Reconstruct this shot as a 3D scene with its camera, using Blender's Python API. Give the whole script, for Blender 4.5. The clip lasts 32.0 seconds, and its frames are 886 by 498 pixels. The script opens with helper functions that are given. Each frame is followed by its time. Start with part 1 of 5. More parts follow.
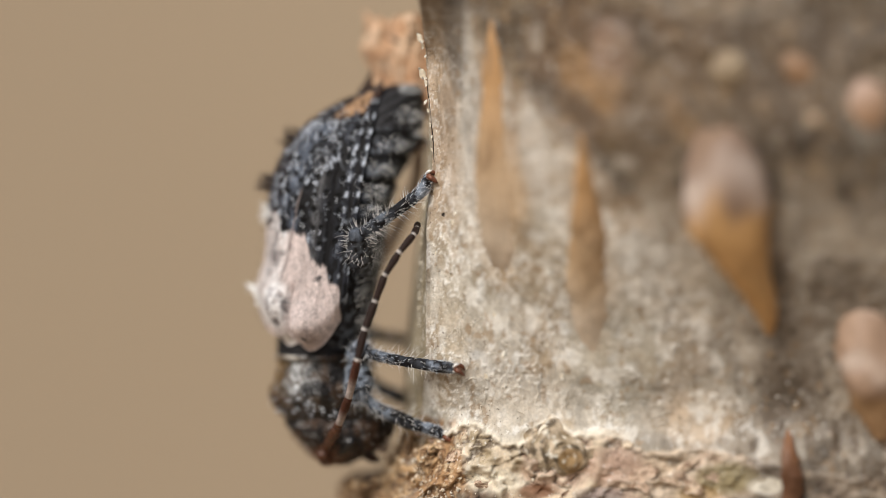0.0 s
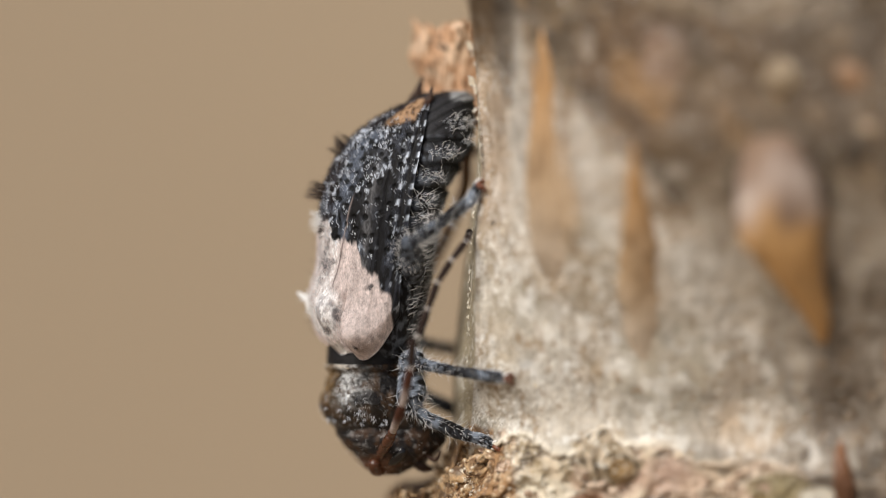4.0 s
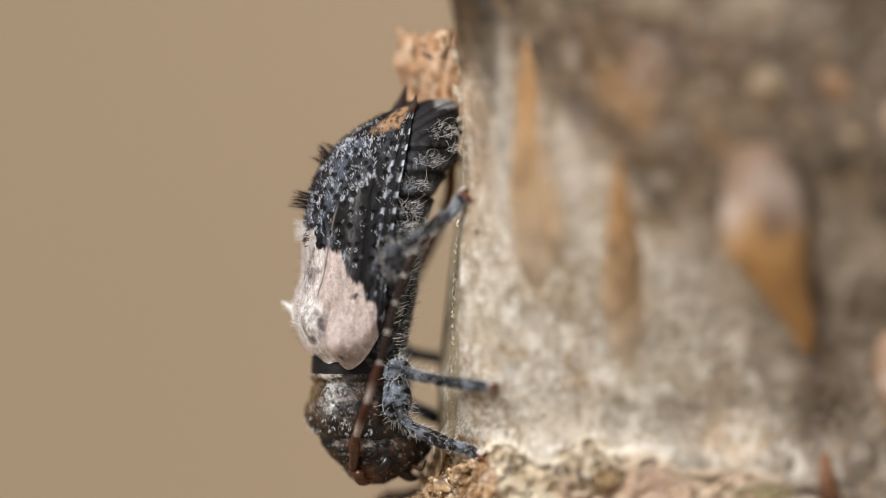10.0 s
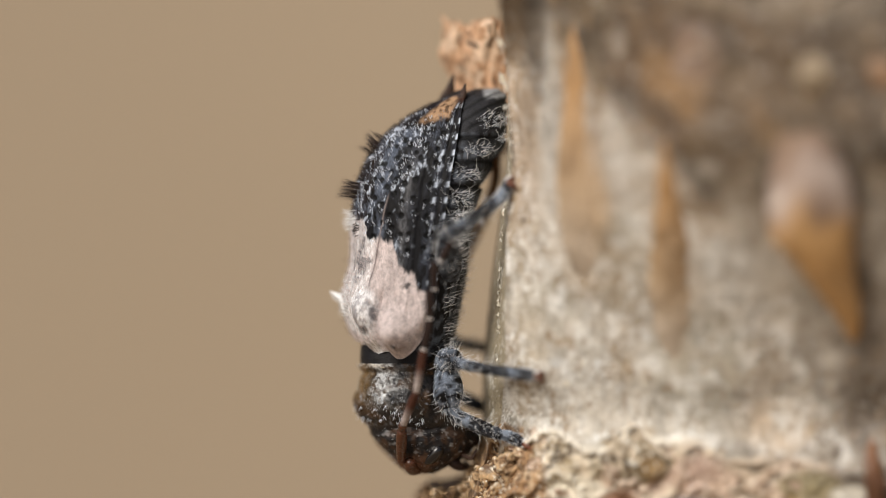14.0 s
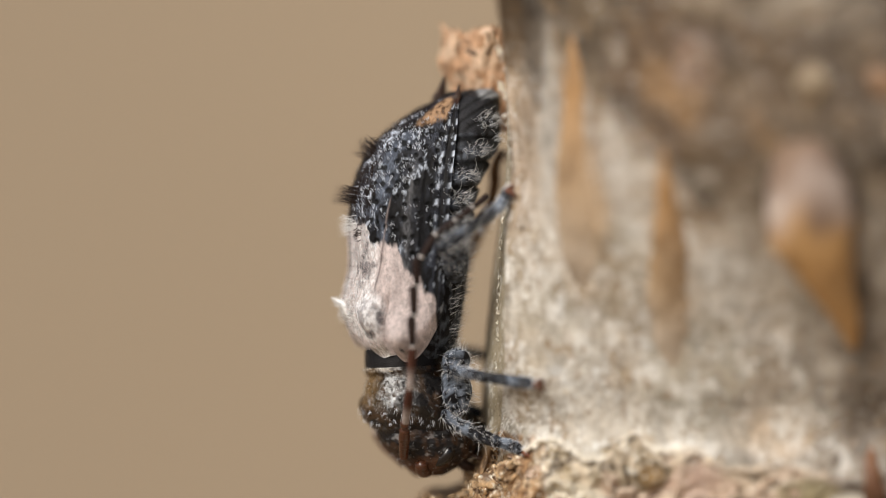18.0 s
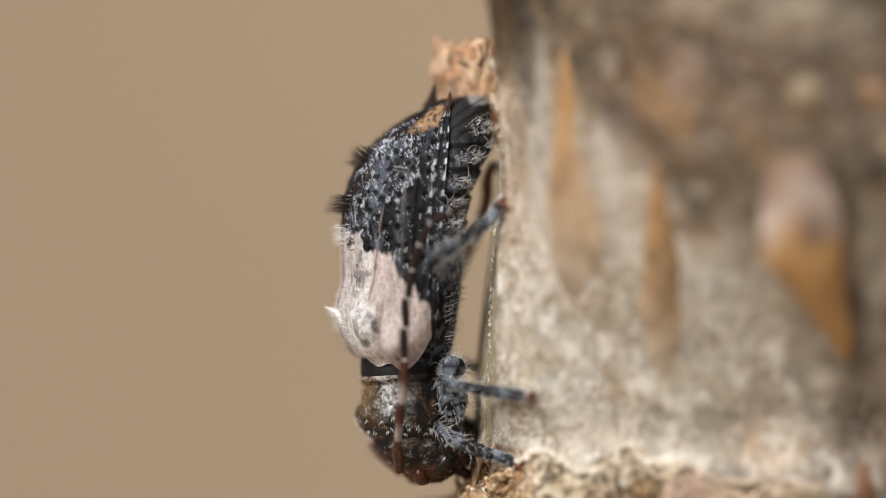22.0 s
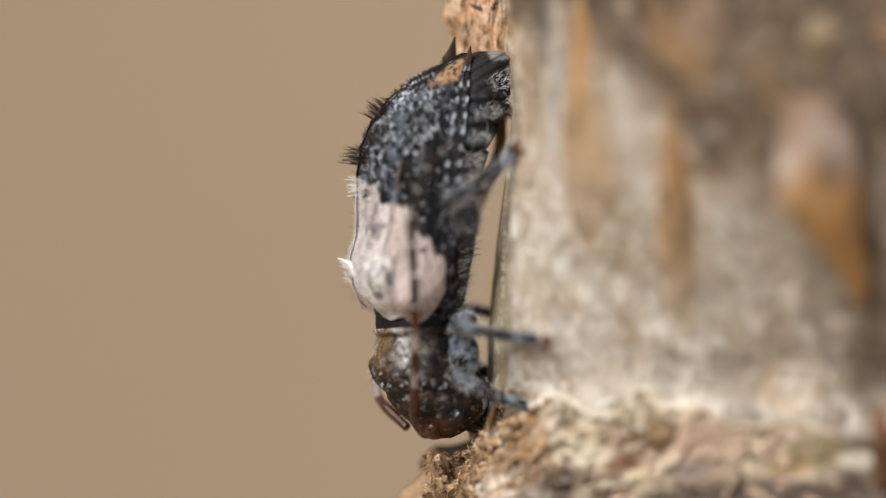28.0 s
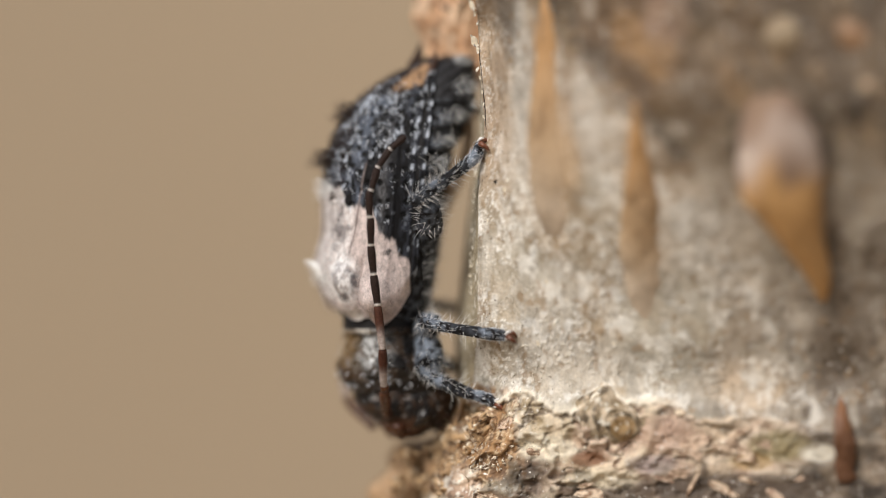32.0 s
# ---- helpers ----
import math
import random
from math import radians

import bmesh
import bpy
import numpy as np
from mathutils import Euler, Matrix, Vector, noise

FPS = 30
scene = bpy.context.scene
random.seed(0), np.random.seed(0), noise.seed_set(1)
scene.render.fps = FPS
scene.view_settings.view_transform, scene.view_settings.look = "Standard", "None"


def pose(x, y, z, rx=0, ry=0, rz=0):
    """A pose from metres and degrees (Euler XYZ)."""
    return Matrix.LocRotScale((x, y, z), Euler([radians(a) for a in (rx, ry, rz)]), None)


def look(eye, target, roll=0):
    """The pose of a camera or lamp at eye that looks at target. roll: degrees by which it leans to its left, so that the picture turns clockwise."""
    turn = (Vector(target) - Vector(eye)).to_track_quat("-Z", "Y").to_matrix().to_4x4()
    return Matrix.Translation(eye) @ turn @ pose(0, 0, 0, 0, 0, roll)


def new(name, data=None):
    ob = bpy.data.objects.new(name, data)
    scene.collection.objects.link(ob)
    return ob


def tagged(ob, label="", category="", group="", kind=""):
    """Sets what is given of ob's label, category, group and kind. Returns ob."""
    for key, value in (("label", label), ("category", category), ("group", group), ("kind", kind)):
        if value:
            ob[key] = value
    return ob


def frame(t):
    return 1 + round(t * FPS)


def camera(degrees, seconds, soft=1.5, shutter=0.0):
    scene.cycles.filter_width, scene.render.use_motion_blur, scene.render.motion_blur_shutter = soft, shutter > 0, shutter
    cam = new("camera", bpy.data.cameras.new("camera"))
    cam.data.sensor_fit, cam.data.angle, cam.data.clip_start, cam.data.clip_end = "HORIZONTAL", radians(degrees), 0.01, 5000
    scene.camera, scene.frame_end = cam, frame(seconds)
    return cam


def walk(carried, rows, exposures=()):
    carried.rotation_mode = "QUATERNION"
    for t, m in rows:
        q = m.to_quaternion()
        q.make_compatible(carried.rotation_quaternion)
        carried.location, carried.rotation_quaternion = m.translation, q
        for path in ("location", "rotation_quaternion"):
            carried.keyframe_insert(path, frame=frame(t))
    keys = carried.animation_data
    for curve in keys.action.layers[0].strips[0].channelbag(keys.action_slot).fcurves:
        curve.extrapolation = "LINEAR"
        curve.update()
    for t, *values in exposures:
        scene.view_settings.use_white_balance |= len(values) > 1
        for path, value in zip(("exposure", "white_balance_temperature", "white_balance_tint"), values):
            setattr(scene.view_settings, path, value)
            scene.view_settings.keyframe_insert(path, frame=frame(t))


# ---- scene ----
MM = 0.001
BACK = 89.69  # working distance of the macro lens, in millimetres

cam = camera(8, 32.0, soft=0.55)
cam.data.dof.use_dof = True
cam.data.dof.focus_distance = 0.08919
cam.data.dof.aperture_fstop = 29
cam.data.dof.aperture_blades = 0
PATH = [
    (0, 0.775, -90.520, -0.165),
    (0.5, 0.738, -90.520, -0.140),
    (1, 0.580, -90.330, -0.111),
    (1.5, 0.400, -89.670, -0.073),
    (2, 0.220, -89.320, -0.039),
    (2.5, 0.110, -89.470, -0.031),
    (3, 0.096, -89.720, -0.037),
    (3.5, 0.095, -90.051, -0.043),
    (5.5, -0.014, -89.829, -0.040),
    (6, -0.026, -89.921, -0.049),
    (6.5, -0.015, -90.144, -0.044),
    (7, -0.018, -90.650, -0.042),
    (7.5, -0.016, -90.800, -0.038),
    (8, -0.004, -90.516, -0.025),
    (8.5, -0.002, -90.014, -0.013),
    (9, -0.001, -89.829, -0.000),
    (9.5, 0.097, -89.829, 0.036),
    (10, 0.301, -89.829, 0.084),
    (10.5, 0.520, -89.770, 0.145),
    (11, 0.739, -89.720, 0.182),
    (11.5, 0.920, -89.348, 0.250),
    (12, -0.298, -89.320, 0.274),
    (12.5, -0.639, -89.490, 0.187),
    (13, -0.534, -89.720, 0.085),
    (13.5, -0.425, -89.770, -0.000),
    (14, -0.341, -89.829, -0.076),
    (14.5, -0.293, -89.921, -0.055),
    (16.5, -0.345, -90.014, -0.147),
    (17, -0.365, -89.829, -0.158),
    (17.5, -0.342, -89.829, 0.024),
    (18, -0.329, -89.829, 0.036),
    (18.5, -0.303, -89.720, 0.109),
    (19, -0.277, -89.530, 0.206),
    (19.5, -0.276, -89.350, 0.110),
    (20, -0.273, -89.182, -0.215),
    (20.5, -0.262, -89.182, 0.195),
    (21, -0.252, -89.490, 0.484),
    (21.5, -0.218, -89.670, 0.363),
    (22, -0.219, -89.770, 0.204),
    (22.5, -0.219, -89.829, 0.057),
    (23, -0.175, -90.014, -0.086),
    (23.5, -0.174, -90.237, -0.184),
    (24, -0.175, -90.300, -0.233),
    (24.5, -0.187, -90.220, -0.257),
    (25, -0.218, -89.720, -0.267),
    (25.5, -0.902, -89.320, -0.276),
    (27.5, -0.415, -90.107, -0.031),
    (28, -0.405, -89.265, -0.580),
    (28.5, -0.432, -89.440, 0.288),
    (29, -0.442, -90.516, 0.251),
    (29.5, -0.445, -90.750, -0.030),
    (30, -0.407, -90.700, -0.237),
    (30.5, -0.318, -90.293, -0.405),
    (31, -0.195, -90.051, -0.529),
    (31.5, -0.076, -90.280, -0.608),
    (32, 0.045, -90.420, -0.623),
]
walk(cam, [(t, pose(x * MM, y * MM, z * MM, 90)) for t, x, y, z in PATH])

# ---- world and light ----
sky = bpy.data.worlds.new("sky")
scene.world = sky
sky.use_nodes = True
wn = sky.node_tree.nodes
sky_tex = wn.new("ShaderNodeTexSky")
sky_tex.sky_type, sky_tex.sun_disc = "NISHITA", False
sky_tex.sun_elevation, sky_tex.sun_rotation = radians(39), radians(213)
sky_tex.dust_density = 3.0
sky.node_tree.links.new(sky_tex.outputs[0], wn["Background"].inputs[0])
wn["Background"].inputs[1].default_value = 0.075

sun = new("sun", bpy.data.lights.new("sun", "SUN"))
sun.data.energy, sun.data.angle, sun.data.color = 2.72, radians(26), (1.0, 0.968, 0.92)
sun.matrix_world = look((-0.55, -0.86, 0.84), (0, 0, 0))
scene.view_settings.exposure = 0.0


# ---- number tools ----
def lattice(ix, iy, iz, seed):
    h = (ix * 374761393 + iy * 668265263 + iz * 2147483647 + seed * 974711) & 0xFFFFFFFF
    h = ((h ^ (h >> 13)) * 1274126177) & 0xFFFFFFFF
    h = ((h ^ (h >> 16)) * 2246822519) & 0xFFFFFFFF
    return ((h ^ (h >> 15)) & 0xFFFF) / 65535.0


def grain(p, seed=0):
    """Smooth noise from 0 to 1 at the rows of p."""
    p = np.asarray(p, float)
    i = np.floor(p).astype(np.int64)
    f = p - i
    f = f * f * (3 - 2 * f)
    out = 0
    for a in (0, 1):
        for b in (0, 1):
            for c in (0, 1):
                w = (f[:, 0] if a else 1 - f[:, 0]) * (f[:, 1] if b else 1 - f[:, 1]) * (f[:, 2] if c else 1 - f[:, 2])
                out = out + w * lattice(i[:, 0] + a, i[:, 1] + b, i[:, 2] + c, seed)
    return out


def cloud(p, scale, octaves=4, seed=0):
    """Fractal noise, about 0 to 1; scale: features per millimetre, one number or three."""
    p = np.asarray(p, float) * np.asarray(scale, float)
    total, weight, amp = 0, 0, 1.0
    for k in range(octaves):
        total = total + amp * grain(p * 2**k + 17.3 * k, seed + k)
        weight, amp = weight + amp, amp * 0.5
    return total / weight


def step(a, b, x):
    s = np.clip((np.asarray(x, float) - a) / (b - a), 0, 1)
    return s * s * (3 - 2 * s)


def blend(a, b, f):
    f = np.asarray(f)[..., None]
    return np.asarray(a) * (1 - f) + np.asarray(b) * f


def spot(px, py, y=0.0):
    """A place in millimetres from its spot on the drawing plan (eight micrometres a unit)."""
    k = (BACK + y) / 11212.0
    return np.array([(px - 784) * k, y, (441 - py) * k])


# ---- materials ----
def surface(name, rough=0.6, color=None, vary=0.25, fine=60.0, coarse=9.0, bump=0.01, spec=0.4, sheen=0.0, streak=1.0, fleck=None):
    """A material whose colour comes from the mesh's own pigment (or one colour), broken by grain at two scales, in millimetres."""
    m = bpy.data.materials.new(name)
    m.use_nodes = True
    n, link = m.node_tree.nodes, m.node_tree.links.new
    b = n["Principled BSDF"]
    at = n.new("ShaderNodeTexCoord")
    mm = n.new("ShaderNodeVectorMath")
    mm.operation = "MULTIPLY"
    mm.inputs[1].default_value = (1000, 1000, 1000 * streak)
    link(at.outputs["Object"], mm.inputs[0])
    tex = []
    for scale, detail in ((coarse, 4), (fine, 3)):
        t = n.new("ShaderNodeTexNoise")
        t.inputs["Scale"].default_value, t.inputs["Detail"].default_value = scale, detail
        link(mm.outputs[0], t.inputs["Vector"])
        tex.append(t)
    add = n.new("ShaderNodeMath")
    add.operation = "ADD"
    link(tex[0].outputs[0], add.inputs[0])
    link(tex[1].outputs[0], add.inputs[1])
    ramp = n.new("ShaderNodeMapRange")
    ramp.inputs["From Min"].default_value, ramp.inputs["From Max"].default_value = 0.65, 1.35
    ramp.inputs["To Min"].default_value, ramp.inputs["To Max"].default_value = 1 - vary, 1 + vary
    link(add.outputs[0], ramp.inputs["Value"])
    scaled = n.new("ShaderNodeVectorMath")
    scaled.operation = "SCALE"
    if color is None:
        src = n.new("ShaderNodeAttribute")
        src.attribute_name = "pigment"
        link(src.outputs["Color"], scaled.inputs[0])
    else:
        scaled.inputs[0].default_value = color
    link(ramp.outputs[0], scaled.inputs["Scale"])
    tint = scaled.outputs[0]
    for scale, low, high, shade in fleck or ():
        spots = n.new("ShaderNodeTexNoise")
        spots.inputs["Scale"].default_value, spots.inputs["Detail"].default_value = scale, 2
        link(mm.outputs[0], spots.inputs["Vector"])
        cut = n.new("ShaderNodeMapRange")
        cut.inputs["From Min"].default_value, cut.inputs["From Max"].default_value = low, high
        link(spots.outputs[0], cut.inputs["Value"])
        mix = n.new("ShaderNodeMix")
        mix.data_type = "RGBA"
        link(cut.outputs[0], mix.inputs[0])
        link(tint, mix.inputs[6])
        mix.inputs[7].default_value = (*shade, 1)
        tint = mix.outputs[2]
    link(tint, b.inputs["Base Color"])
    gloss = n.new("ShaderNodeMapRange")
    gloss.inputs["From Min"].default_value, gloss.inputs["From Max"].default_value = 0.3, 0.7
    gloss.inputs["To Min"].default_value, gloss.inputs["To Max"].default_value = max(rough - 0.15, 0.05), min(rough + 0.15, 1)
    link(tex[0].outputs[0], gloss.inputs["Value"])
    link(gloss.outputs[0], b.inputs["Roughness"])
    b.inputs["Specular IOR Level"].default_value = spec
    b.inputs["Sheen Weight"].default_value = sheen
    if bump:
        bp = n.new("ShaderNodeBump")
        bp.inputs["Strength"].default_value = 0.6
        bp.inputs["Distance"].default_value = bump * MM
        link(add.outputs[0], bp.inputs["Height"])
        link(bp.outputs[0], b.inputs["Normal"])
    return m


BARK = surface("bark", 0.62, vary=0.22, fine=26, coarse=4, bump=0.017, spec=0.45, fleck=((17, 0.66, 0.74, (0.80, 0.77, 0.71)), (21, 0.66, 0.76, (0.14, 0.10, 0.07))))
PRICKLE = surface("prickle_wood", 0.55, vary=0.2, fine=30, coarse=3, bump=0.01, streak=0.3)
SHELL = surface("wing_case_pubescence", 0.5, vary=0.4, fine=70, coarse=14, bump=0.014, spec=0.14, streak=0.4)
SHIELD = surface("mottled_shield", 0.34, vary=0.45, fine=34, coarse=9, bump=0.03, spec=0.5)
CHITIN = surface("dark_chitin", 0.48, vary=0.4, fine=55, coarse=10, bump=0.018, spec=0.32)
FELT = surface("felted_chitin", 0.55, vary=0.5, fine=55, coarse=16, bump=0.016, spec=0.14)
GLOSS = surface("polished_eye", 0.15, color=(0.012, 0.009, 0.008), vary=0.2, bump=0.0, spec=0.6)
AMBER = surface("red_brown_chitin", 0.3, color=(0.075, 0.027, 0.012), vary=0.35, fine=40, coarse=8, bump=0.004, spec=0.5)
WHITE_HAIR = surface("white_hair", 0.45, color=(0.86, 0.85, 0.83), vary=0.15, bump=0)
PALE_DOWN = surface("pale_grey_down", 0.5, color=(0.46, 0.47, 0.46), vary=0.3, bump=0, spec=0.3)
GREY_DOWN = surface("blue_grey_down", 0.45, color=(0.135, 0.155, 0.20), vary=0.35, bump=0, spec=0.4)
SILVER = surface("silver_hair", 0.35, color=(0.82, 0.87, 0.95), vary=0.2, bump=0, spec=0.6)
RUST = surface("rust_claw", 0.35, color=(0.13, 0.045, 0.022), vary=0.8, fine=40, coarse=8, bump=0.004, spec=0.5)
ROSE = surface("rose_hair", 0.6, color=(0.70, 0.60, 0.57), vary=0.15, bump=0)
DARK_HAIR = surface("dark_hair", 0.5, color=(0.03, 0.018, 0.014), vary=0.2, bump=0)
STRAW = surface("dry_fibre", 0.7, vary=0.35, fine=50, coarse=9, bump=0.01)
EARTH = surface("dry_earth", 0.95, color=(0.34, 0.25, 0.16), vary=0.3, fine=0.2, coarse=0.01, bump=0.8)
HAZE = surface("distant_dry_grass", 1.0, color=(0.383, 0.302, 0.212), vary=0.12, fine=0.03, coarse=0.008, bump=0, spec=0.0)


# ---- mesh tools ----
def mesh_of(name, verts, faces, material, pigment=None, smooth=True):
    me = bpy.data.meshes.new(name)
    me.from_pydata((np.asarray(verts, float) * MM).tolist(), [], [list(map(int, f)) for f in faces])
    me.materials.append(material)
    if pigment is not None:
        col = me.color_attributes.new("pigment", "FLOAT_COLOR", "POINT")
        rgba = np.ones((len(verts), 4))
        rgba[:, :3] = pigment
        col.data.foreach_set("color", rgba.ravel())
    if smooth:
        me.polygons.foreach_set("use_smooth", [True] * len(me.polygons))
    me.update()
    return me


def part(name, verts, faces, material, parent=None, label="", pigment=None, smooth=True):
    ob = new(name, mesh_of(name, verts, faces, material, pigment, smooth))
    ob.parent = parent
    return tagged(ob, label)


def thing(name, label, category, at=(0, 0, 0), group="", kind=""):
    ob = tagged(new(name), label, category, group, kind)
    ob.location = Vector(at) * MM
    return ob


def grid_faces(rows, cols, closed=False, base=0):
    r, c = np.meshgrid(np.arange(rows - 1), np.arange(cols if closed else cols - 1), indexing="ij")
    d = (c + 1) % cols
    return (np.stack([r * cols + c, r * cols + d, (r + 1) * cols + d, (r + 1) * cols + c], -1).reshape(-1, 4) + base).tolist()


def tube(path, radii, sides=12, flat=1.0, rings=None, ends=True):
    """A rounded tube along a path in millimetres: verts, faces, and the share of its length at each vert."""
    path, radii = np.asarray(path, float), np.asarray(radii, float)
    if rings:
        s = np.concatenate([[0], np.cumsum(np.linalg.norm(np.diff(path, axis=0), axis=1))])
        q = np.linspace(0, s[-1], rings)
        path = np.stack([smooth_through(s, path[:, k], q) for k in range(3)], 1)
        radii = smooth_through(s, radii, q)
    n = len(path)
    tang = np.gradient(path, axis=0)
    tang /= np.linalg.norm(tang, axis=1)[:, None] + 1e-12
    side = np.cross(tang, (0.13, -0.93, 0.31))
    side /= np.linalg.norm(side, axis=1)[:, None] + 1e-12
    other = np.cross(tang, side)
    a = np.linspace(0, 2 * np.pi, sides, endpoint=False)
    v = path[:, None] + radii[:, None, None] * (np.cos(a)[None, :, None] * side[:, None] + flat * np.sin(a)[None, :, None] * other[:, None])
    v = v.reshape(-1, 3)
    f = grid_faces(n, sides, True)
    share = np.repeat(np.linspace(0, 1, n), sides)
    if ends:
        v = np.vstack([v, path[0] - tang[0] * radii[0] * 0.6, path[-1] + tang[-1] * radii[-1] * 0.6])
        share = np.append(share, [0, 1])
        for k in range(sides):
            f.append([n * sides, (k + 1) % sides, k])
            f.append([n * sides + 1, (n - 1) * sides + k, (n - 1) * sides + (k + 1) % sides])
    return v, f, share


def smooth_through(xs, ys, q):
    """A smooth curve through the knots (xs, ys), read at q."""
    xs, ys, q = np.asarray(xs, float), np.asarray(ys, float), np.asarray(q, float)
    m = np.gradient(ys, xs)
    i = np.clip(np.searchsorted(xs, q) - 1, 0, len(xs) - 2)
    h = xs[i + 1] - xs[i]
    s = np.clip((q - xs[i]) / h, 0, 1)
    return ((2 * s**3 - 3 * s**2 + 1) * ys[i] + (s**3 - 2 * s**2 + s) * h * m[i]
            + (-2 * s**3 + 3 * s**2) * ys[i + 1] + (s**3 - s**2) * h * m[i + 1])


def spikes(roots, ways, lengths, width=0.008, bend=0.25, seed=3):
    """Many fine tapering hairs as one mesh: three-sided, bent once."""
    rng = np.random.default_rng(seed)
    roots, ways, lengths = np.asarray(roots, float), np.asarray(ways, float), np.asarray(lengths, float)
    ways = ways / (np.linalg.norm(ways, axis=1)[:, None] + 1e-9)
    a = np.cross(ways, rng.normal(size=ways.shape))
    a /= np.linalg.norm(a, axis=1)[:, None] + 1e-9
    b = np.cross(ways, a)
    n = len(roots)
    width = np.broadcast_to(np.asarray(width, float), (n,))[:, None]
    mid = roots + ways * lengths[:, None] * 0.55
    tip = roots + (ways + a * bend) * lengths[:, None]
    rings = []
    for at, w in ((roots, 1.0), (mid + a * bend * lengths[:, None] * 0.2, 0.75)):
        for k in range(3):
            rings.append(at + width * w * (np.cos(2.0944 * k) * a + np.sin(2.0944 * k) * b))
    v = np.stack(rings + [tip], 1).reshape(-1, 3)
    f = []
    for i in range(n):
        o = i * 7
        for k in range(3):
            j = (k + 1) % 3
            f.append((o + k, o + j, o + 3 + j, o + 3 + k))
            f.append((o + 3 + k, o + 3 + j, o + 6))
    return v, f


def curls(roots, ways, lengths, width=0.004, turn=1.6, seed=3):
    """Many fine hairs as one mesh, each bent along an arc."""
    rng = np.random.default_rng(seed)
    roots, ways, lengths = np.asarray(roots, float), np.asarray(ways, float), np.asarray(lengths, float)
    ways = ways / (np.linalg.norm(ways, axis=1)[:, None] + 1e-9)
    a = np.cross(ways, rng.normal(size=ways.shape))
    a /= np.linalg.norm(a, axis=1)[:, None] + 1e-9
    b = np.cross(ways, a)
    n, m = len(roots), 6
    turns = turn * rng.uniform(0.5, 1.3, n)[:, None]
    width = np.broadcast_to(np.asarray(width, float), (n,))[:, None]
    rings = []
    for i in range(m):
        s = i / (m - 1)
        at = roots + lengths[:, None] * (np.sin(turns * s) / turns * ways + (1 - np.cos(turns * s)) / turns * a)
        for k in range(3):
            rings.append(at + width * (1 - 0.85 * s) * (np.cos(2.0944 * k) * a + np.sin(2.0944 * k) * b))
    v = np.stack(rings, 1).reshape(-1, 3)
    f = [(o + 3 * i + k, o + 3 * i + (k + 1) % 3, o + 3 * i + 3 + (k + 1) % 3, o + 3 * i + 3 + k) for o in range(0, n * m * 3, m * 3) for i in range(m - 1) for k in range(3)]
    return v, f


# ---- the stem ----
def edge_x(z):
    """Where the front edge of the stem runs, for a height in millimetres."""
    return smooth_through([-60, -4.6, -3.9, -3.3, -2.8, -1.9, -0.5, 0.4, 1.0, 1.9, 2.6, 3.0, 3.5, 4.2, 60], [-0.2, -0.10, 0.06, 0.28, 0.43, 0.52, 0.54, 0.56, 0.62, 0.57, 0.53, 0.48, 0.40, 0.30, 0.2], z)


def strip_x(z):
    return smooth_through([-60, -4.6, -3.9, -3.3, -2.6, -1.9, -1.2, -0.4, 0.3, 1.5, 60], [-0.5, -0.35, -0.18, 0.08, 0.23, 0.25, 0.30, 0.38, 0.47, 0.62, 0.6], z)


def front_y(x, z):
    """Depth of the stem's front for x and height, in millimetres, without its fine relief."""
    u = np.maximum(np.asarray(x, float) - edge_x(z), 0)
    near = step(-2.2, 1.7, z)
    bulge = 0.16 * np.exp(-((np.asarray(z) + 2.95) / 0.5) ** 2) * step(0.1, 0.6, u)
    turned = 0.33 * step(-0.8, -2.4, z) * np.exp(-u / 0.28) + 0.28 * np.exp(-((np.asarray(z) + 3.0) / 0.5) ** 2) * np.exp(-((u / 0.6) ** 2))
    lobe = 1.6 * step(2.3, 4.0, z) * np.exp(-((u / 0.5) ** 2))
    return turned - lobe - 0.93 - 0.38 * step(-2.75, -1.75, z) - 0.27 * u - 1.75 * near * (1 - np.exp(-np.maximum(u - 0.12, 0) / 1.0)) - 0.10 * (1 - np.exp(-u / 0.10)) - bulge + 0.012 * u**2


def bark_rim(x, z):
    """Height at which the loose outer bark below the bare wound begins, for places x on the stem."""
    p = np.stack([x, 0 * x, 0 * x], -1)
    return (smooth_through([-2, .67, 1.15, 1.71, 2.01, 2.29, 2.57, 3.09, 3.77, 4.11, 4.71, 5.23, 6.4, 9], [-2.9, -2.82, -2.62, -2.86, -2.82, -2.57, -2.72, -2.72, -2.99, -2.91, -2.98, -3.10, -3.3, -3.4], x)
            + 0.05 * (cloud(p, 4, 3, 40) - 0.5) + 0.08 * (cloud(p, 13, 3, 44) - 0.5) + 0.03 * (cloud(p, 40, 2, 47) - 0.5))


def bark_zone(x, z):
    """Whether the loose outer bark covers a place: 0 bare, 1 bark."""
    return step(0.0, 0.10, bark_rim(x, z) - z)


